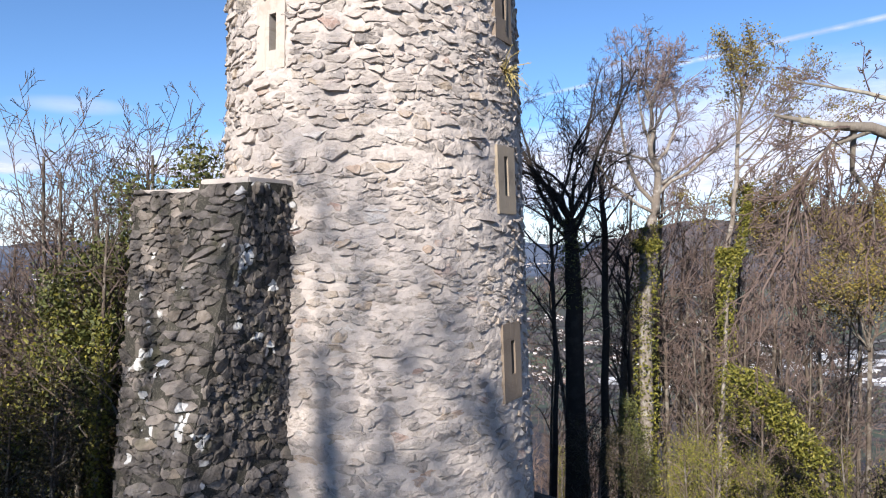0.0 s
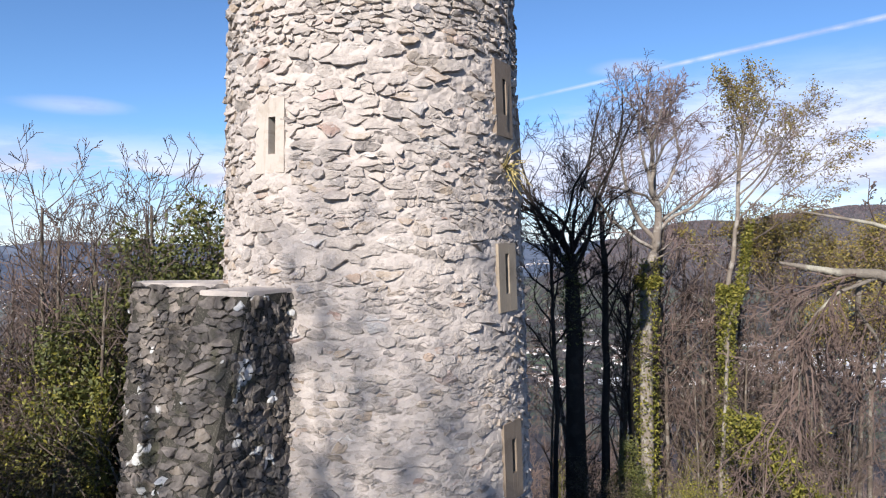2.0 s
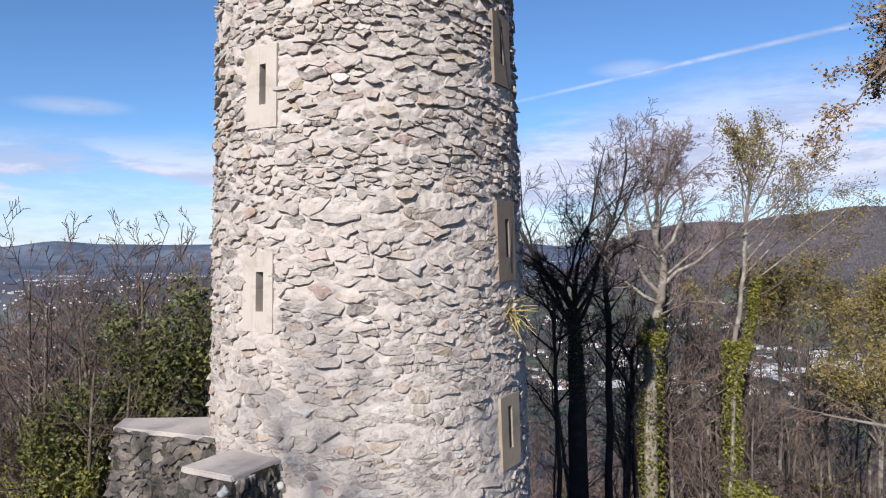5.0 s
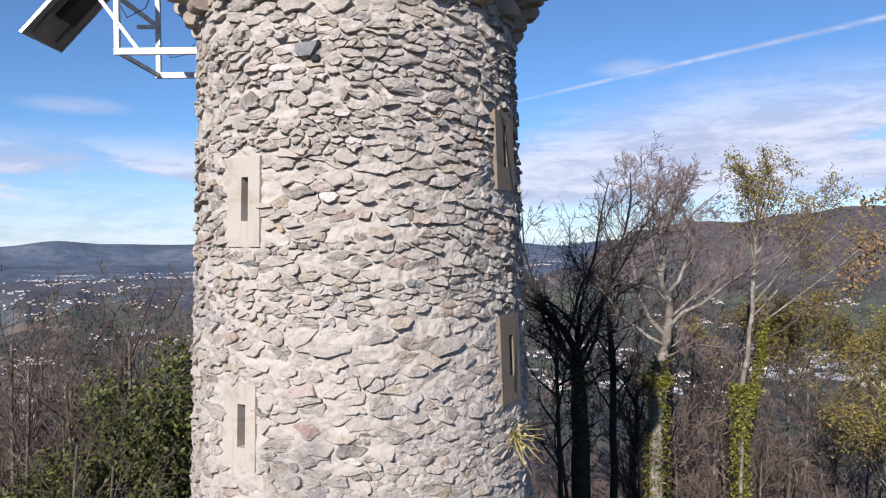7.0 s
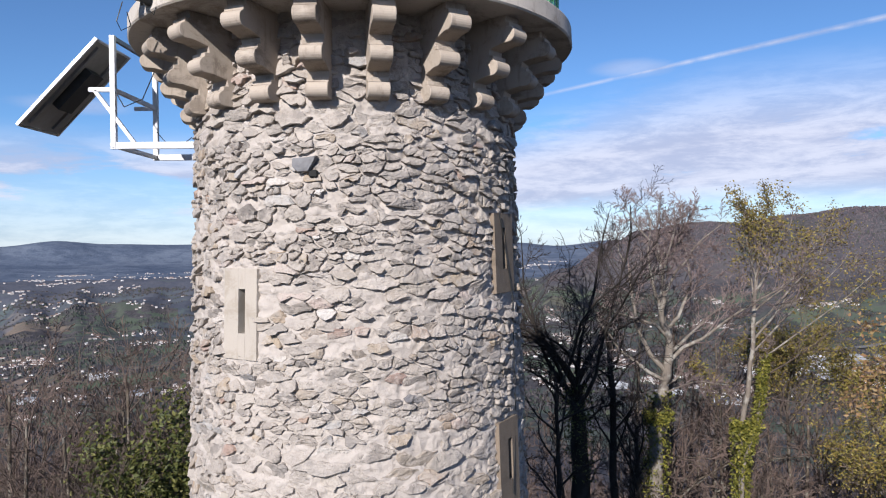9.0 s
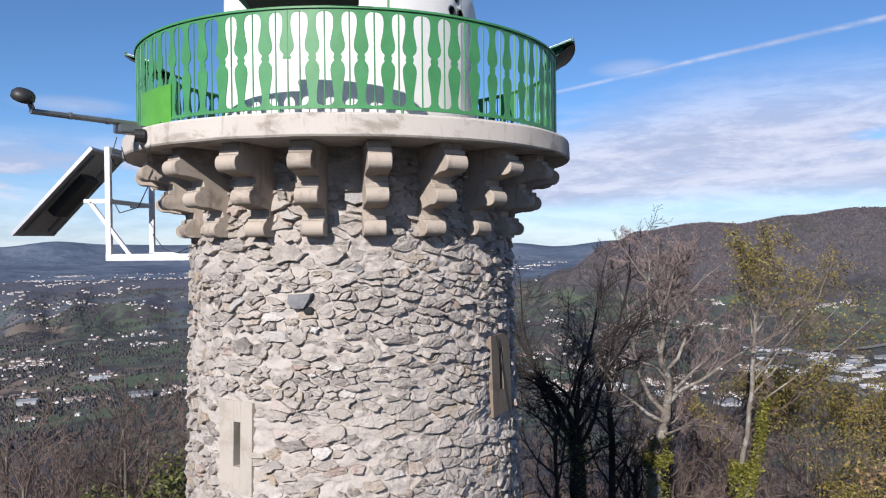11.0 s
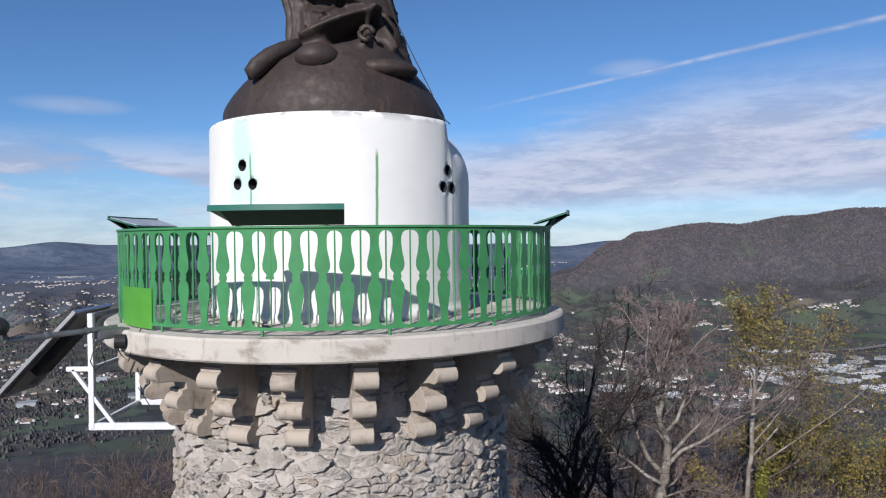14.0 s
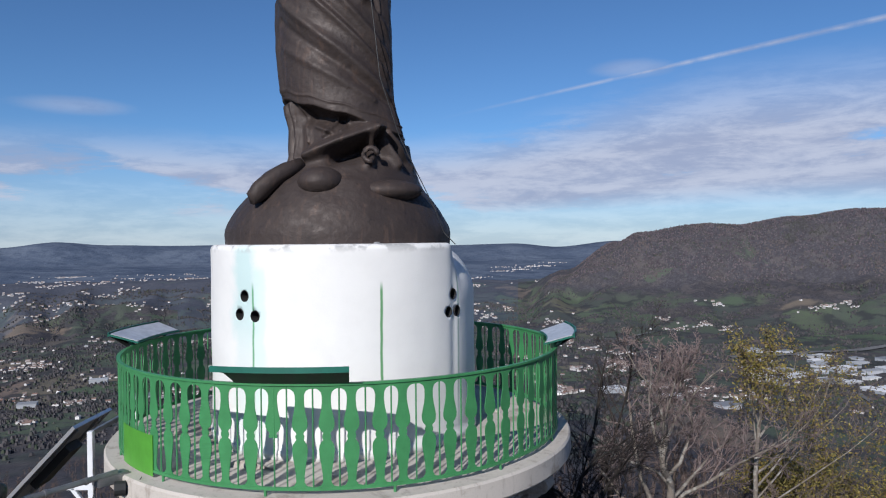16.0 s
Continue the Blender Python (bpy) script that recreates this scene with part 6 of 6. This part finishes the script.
def village(azd, r, spread, deep, n, seed, big=1.0):
    rng = random.Random(seed)
    big, n = big * (0.62 if r < 3500 else 0.52), int(n * (0.36 if r < 3500 and azd < 0 else 0.46 if r < 3500 else 0.24))
    wv, wf, rv, rf = [], [], [], []
    cx, cy = at_view(azd, r)
    hearts = [(cx + rng.gauss(0, spread * 1.3), cy + rng.gauss(0, deep * 1.3)) for _ in range(max(2, n // 16))]
    for _ in range(n):
        hx, hy = rng.choice(hearts)
        loose = 0.13 if rng.random() < 0.88 else 0.6
        x, y = hx + rng.gauss(0, spread * loose), hy + rng.gauss(0, deep * loose)
        z = land_z(x, y) - 1
        if z > -178 and azd > 0 and seed not in (1, 2, 3, 4, 5):
            continue
        w, d, h = rng.uniform(8, 15) * big, rng.uniform(7, 10) * big, rng.uniform(4.5, 7.5) * big
        m = Matrix.Translation((x, y, z)) @ Matrix.Rotation(rng.choice((0.2, 1.77, 0.6)) + rng.gauss(0, 0.2), 4, "Z")
        o = len(wv)
        wv += [m @ Vector((a * w / 2, b * d / 2, c * h)) for c in (0, 1) for a, b in ((-1, -1), (1, -1), (1, 1), (-1, 1))] + [m @ Vector((s * w / 2, 0, h + 2.2 * big)) for s in (-1, 1)]
        wf += [(o, o + 1, o + 5, o + 4), (o + 1, o + 2, o + 6, o + 9, o + 5), (o + 2, o + 3, o + 7, o + 6), (o + 3, o, o + 4, o + 8, o + 7)]
        q = len(rv)
        e = 0.5
        rv += [m @ Vector((a * (w / 2 + e), b * (d / 2 + e), h - 0.1)) for a, b in ((-1, -1), (1, -1), (1, 1), (-1, 1))] + [m @ Vector((s * (w / 2 + e), 0, h + 2.5 * big)) for s in (-1, 1)]
        rf += [(q, q + 1, q + 5, q + 4), (q + 2, q + 3, q + 4, q + 5)]
    ob = thing("village", "far village of pale houses with tiled roofs in the valley", "village", "villages in the valley", "stuff")
    part("houses", ([draw_in(v) for v in wv], wf), HOUSE_WALL, ob)
    part("roofs", ([draw_in(v) for v in rv], rf), HOUSE_ROOF, ob)


VILLAGES = [(19.5, 2150, 65, 70, 150, 1, 0.95), (16.5, 2000, 60, 30, 45, 2, 0.9), (22.0, 2050, 60, 25, 52, 3, 0.9), (30.0, 2250, 90, 80, 80, 4, 0.9), (28.0, 2350, 40, 40, 28, 5, 0.9),
            (15.5, 1330, 110, 120, 300, 6, 1.0), (20.5, 1200, 70, 80, 160, 7, 1.0), (11.0, 1300, 90, 150, 180, 8, 0.95), (31.5, 1050, 20, 20, 34, 9, 0.8), (4.2, 2650, 110, 420, 380, 10, 1.1), (17.5, 1080, 90, 60, 120, 11, 1.0),
            (-22.0, 1500, 150, 180, 300, 12, 0.95), (-27.0, 1750, 190, 190, 280, 13, 0.95), (-29.0, 2300, 260, 330, 380, 14, 1.0), (-19.5, 1250, 60, 110, 190, 15, 0.95), (-24.5, 2800, 320, 400, 420, 16, 1.1),
            (-25.0, 1050, 70, 80, 90, 21, 0.9), (-29.5, 1200, 80, 80, 90, 22, 0.9), (-20.0, 2200, 160, 260, 260, 24, 1.0), (-31.0, 3300, 380, 420, 380, 25, 1.2),
            (-27.0, 5400, 620, 330, 420, 17, 1.5), (-20.5, 5700, 560, 260, 420, 18, 1.6), (-17.0, 4700, 420, 280, 260, 19, 1.4), (-31.0, 4400, 420, 320, 260, 20, 1.3), (-24.0, 3700, 420, 260, 260, 23, 1.2),
            (7.5, 6900, 520, 330, 420, 26, 2.0), (5.0, 4300, 260, 460, 300, 27, 1.4), (3.0, 5600, 360, 300, 260, 28, 1.6)]
for v in VILLAGES:
    village(*v)


def clump_mat():
    k = Mat("bare_woods", 0.95, 0, 0.1)
    c = k.ramp(k.random(), (0.0, (0.046, 0.038, 0.044)), (0.4, (0.082, 0.068, 0.078)), (0.8, (0.118, 0.099, 0.106)), (0.94, (0.070, 0.060, 0.060)), (1.0, (0.040, 0.050, 0.032)))
    c = k.mix(k.span(k.noise(0.008, 6, 0.65), 0.52, 0.64, 0, 0.6), c, (0.104, 0.086, 0.080))
    c = k.mix(k.span(k.noise(0.0055, 5, 0.6, dist=0.5), 0.60, 0.66, 0, 0.75), c, (0.036, 0.042, 0.034))
    c = k.mix(k.span(k.noise(0.013, 5, 0.6), 0.54, 0.62, 0, 0.45), c, (0.060, 0.050, 0.060))
    return k.base(c).m


CLUMP = clump_mat()
HEDGE = paint("hedgerows", (0.0, (0.030, 0.029, 0.033)), (0.5, (0.055, 0.051, 0.055)), (0.8, (0.078, 0.070, 0.072)), (0.9, (0.034, 0.046, 0.030)), (1.0, (0.050, 0.060, 0.040)))


def far_woods():
    """Clumps and hedgerows down the hill and over the valley floor."""
    rng = random.Random(17)
    bm = bmesh.new()
    bmesh.ops.create_cone(bm, cap_ends=True, segments=5, radius1=1.0, radius2=0.45, depth=1.5)
    bm.verts.index_update()
    sv, sf = [v.co.copy() for v in bm.verts], [[v.index for v in f.verts] for f in bm.faces]
    bm.free()
    vs, fs = [], []

    def clump(x, y, s):
        z = land_z(x, y)
        o = len(vs)
        h = rng.uniform(0.7, 1.3)
        for v in sv:
            k = rng.uniform(0.6, 1.3)
            vs.append(draw_in((x + v.x * s * k, y + v.y * s * k, z + s * 0.5 + v.z * s * h * k)))
        fs.extend([tuple(i + o for i in f) for f in sf])
    for _ in range(520):
        az = rng.uniform(-0.62, 0.62)
        r = 760 + 2300 * rng.random() ** 0.9
        x, y = 1 + r * math.sin(az), -10 + r * math.cos(az)
        a, L = rng.choice((0.3, 1.9, 0.8)) + rng.gauss(0, 0.2), rng.uniform(40, 260)
        wide = rng.choice((2, 2, 4, 12, 30))
        for _ in range(int(L / 5.5 * (1 + wide / 8))):
            t = rng.uniform(-0.5, 0.5) * L
            clump(x + math.cos(a) * t + rng.gauss(0, wide), y + math.sin(a) * t + rng.gauss(0, wide), rng.uniform(1.6, 3.6))
    hedges = len(vs)
    # the wooded mountain side
    for _ in range(21000):
        az, r = rng.uniform(0.06, 0.62), 1900 + 1450 * rng.random()
        x, y = r * math.sin(az), r * math.cos(az)
        if land_z(x, y) + 110 * noise.noise((x / 190, y / 190, 5.0)) > -118:
            clump(x, y, rng.uniform(1.8, 3.8))
    mid = hedges
    low = [f for f in fs if f[0] < mid]
    tagged(new("far_woods", mesh_of("far_woods", vs[:mid], low, HEDGE)), "bare grey-brown woods and hedgerows over the valley", "woods", kind="stuff")
    tagged(new("mountain_woods", mesh_of("mountain_woods", vs[mid:], [tuple(i - mid for i in f) for f in fs if f[0] >= mid], CLUMP)), "bare purple-brown woods on the mountain side", "woods", kind="stuff")


far_woods()


def slope_woods():
    """Small bare trees covering the hillside below, too many to count."""
    rng = random.Random(23)
    stock = []
    for s in range(5):
        g = []
        top = Vector((rng.uniform(-0.5, 0.5), rng.uniform(-0.5, 0.5), 9))
        g.append(tube([(0, 0, -1), top * 0.5, top], [0.16, 0.11, 0.03], 4, False))
        for _ in range(16):
            t = rng.uniform(0.3, 0.95)
            a, L = rng.uniform(0, 6.28), 3.2 * (1.15 - t)
            d = Vector((math.cos(a), math.sin(a), rng.uniform(0.6, 1.4))).normalized()
            p = top * t
            e = p + d * L + Vector((0, 0, 0.3))
            g.append(tube([p, e], [0.06, 0.02], 3, False))
            for _ in range(5):
                q = p.lerp(e, rng.uniform(0.3, 1.0))
                f = (d + Vector((rng.gauss(0, 0.7), rng.gauss(0, 0.7), rng.gauss(0.2, 0.5)))).normalized()
                g.append(tube([q, q + f * rng.uniform(0.6, 1.4)], [0.035, 0.012], 3, False))
        v, f = join(*g)
        stock.append((np.array([tuple(p) for p in v]), f))
    vs, fs = [], []
    for _ in range(1500):
        az = rng.uniform(-0.60, 0.60)
        r = 75 + 600 * rng.random() ** 1.1
        x, y = 1 + r * math.sin(az), -10 + r * math.cos(az)
        v, f = rng.choice(stock)
        a, k = rng.uniform(0, 6.28), rng.uniform(0.8, 1.4)
        c, s = math.cos(a) * k, math.sin(a) * k
        o = len(vs)
        z = land_z(x, y)
        vs.extend([(x + p[0] * c - p[1] * s, y + p[0] * s + p[1] * c, z + p[2] * k) for p in v])
        fs.extend([tuple(i + o for i in q) for q in f])
    tagged(new("hillside_woods", mesh_of("hillside_woods", vs, fs, RED_TWIG)), "bare reddish-brown woods on the hillside below", "woods", kind="stuff")


slope_woods()


def works(azd, r, w, d, h, turn, mat=None):
    x, y = at_view(azd, r)
    ob = thing("warehouse", "flat-roofed commercial hall in the valley", "warehouse", "halls of the trading estate", at=(x, y, land_z(x, y) - 1))
    ob.rotation_euler.z = turn
    w, d = w * 0.7, d * 0.8
    part("hall", box((w, d, h), (0, 0, h / 2)), mat or WORKS, ob)
    part("roof", box((w + 1, d + 1, 0.8), (0, 0, h + 0.4)), WORKS_ROOF, ob)


srng = random.Random(9)
for k in range(44):
    azd, r = srng.uniform(23.5, 33.0), srng.uniform(1240, 1690)
    works(azd, r, srng.uniform(16, 62), srng.uniform(14, 34), srng.uniform(4.5, 7.5), 0.35 + srng.uniform(-0.1, 0.1), RED if k == 7 else None)
for azd, r, w, d in ((17.6, 1020, 44, 24), (13.4, 1050, 50, 26), (21.8, 980, 40, 24), (-23.2, 1120, 46, 24), (-26.0, 1330, 40, 22), (-30.5, 1180, 36, 20)):
    works(azd, r, w, d, 7, 0.35)


def road(points, w):
    vs, fs = [], []
    pts = []
    for (a, ra), (b, rb) in zip(points, points[1:]):
        for k in range(14):
            pts.append(at_view(a + (b - a) * k / 14, ra + (rb - ra) * k / 14))
    for i, (x, y) in enumerate(pts):
        q = pts[min(i + 1, len(pts) - 1)] if i < len(pts) - 1 else pts[i]
        o = pts[max(i - 1, 0)]
        t = Vector((q[0] - o[0], q[1] - o[1], 0)).normalized()
        s = Vector((-t.y, t.x, 0)) * w / 2
        for e in (-1, 1):
            p = Vector((x, y, 0)) + s * e
            vs.append((p.x, p.y, land_z(x, y) + 2.5))
    for i in range(len(pts) - 1):
        fs.append((2 * i, 2 * i + 1, 2 * i + 3, 2 * i + 2))
    tagged(new("road", mesh_of("road", vs, fs, ROAD)), "grey road across the valley floor", "road", kind="structure")


road([(22.0, 1560), (26.0, 1640), (29.0, 1760), (33.5, 1950)], 22)
road([(30.2, 1230), (31.2, 1150), (31.8, 1080)], 8)
road([(10.5, 1780), (14.0, 1820), (17.0, 1950)], 8)

# ---- single stones of the tower, last ----
for geo in TOWER_STONES:
    part("stone", geo, STONE, tower_wall)
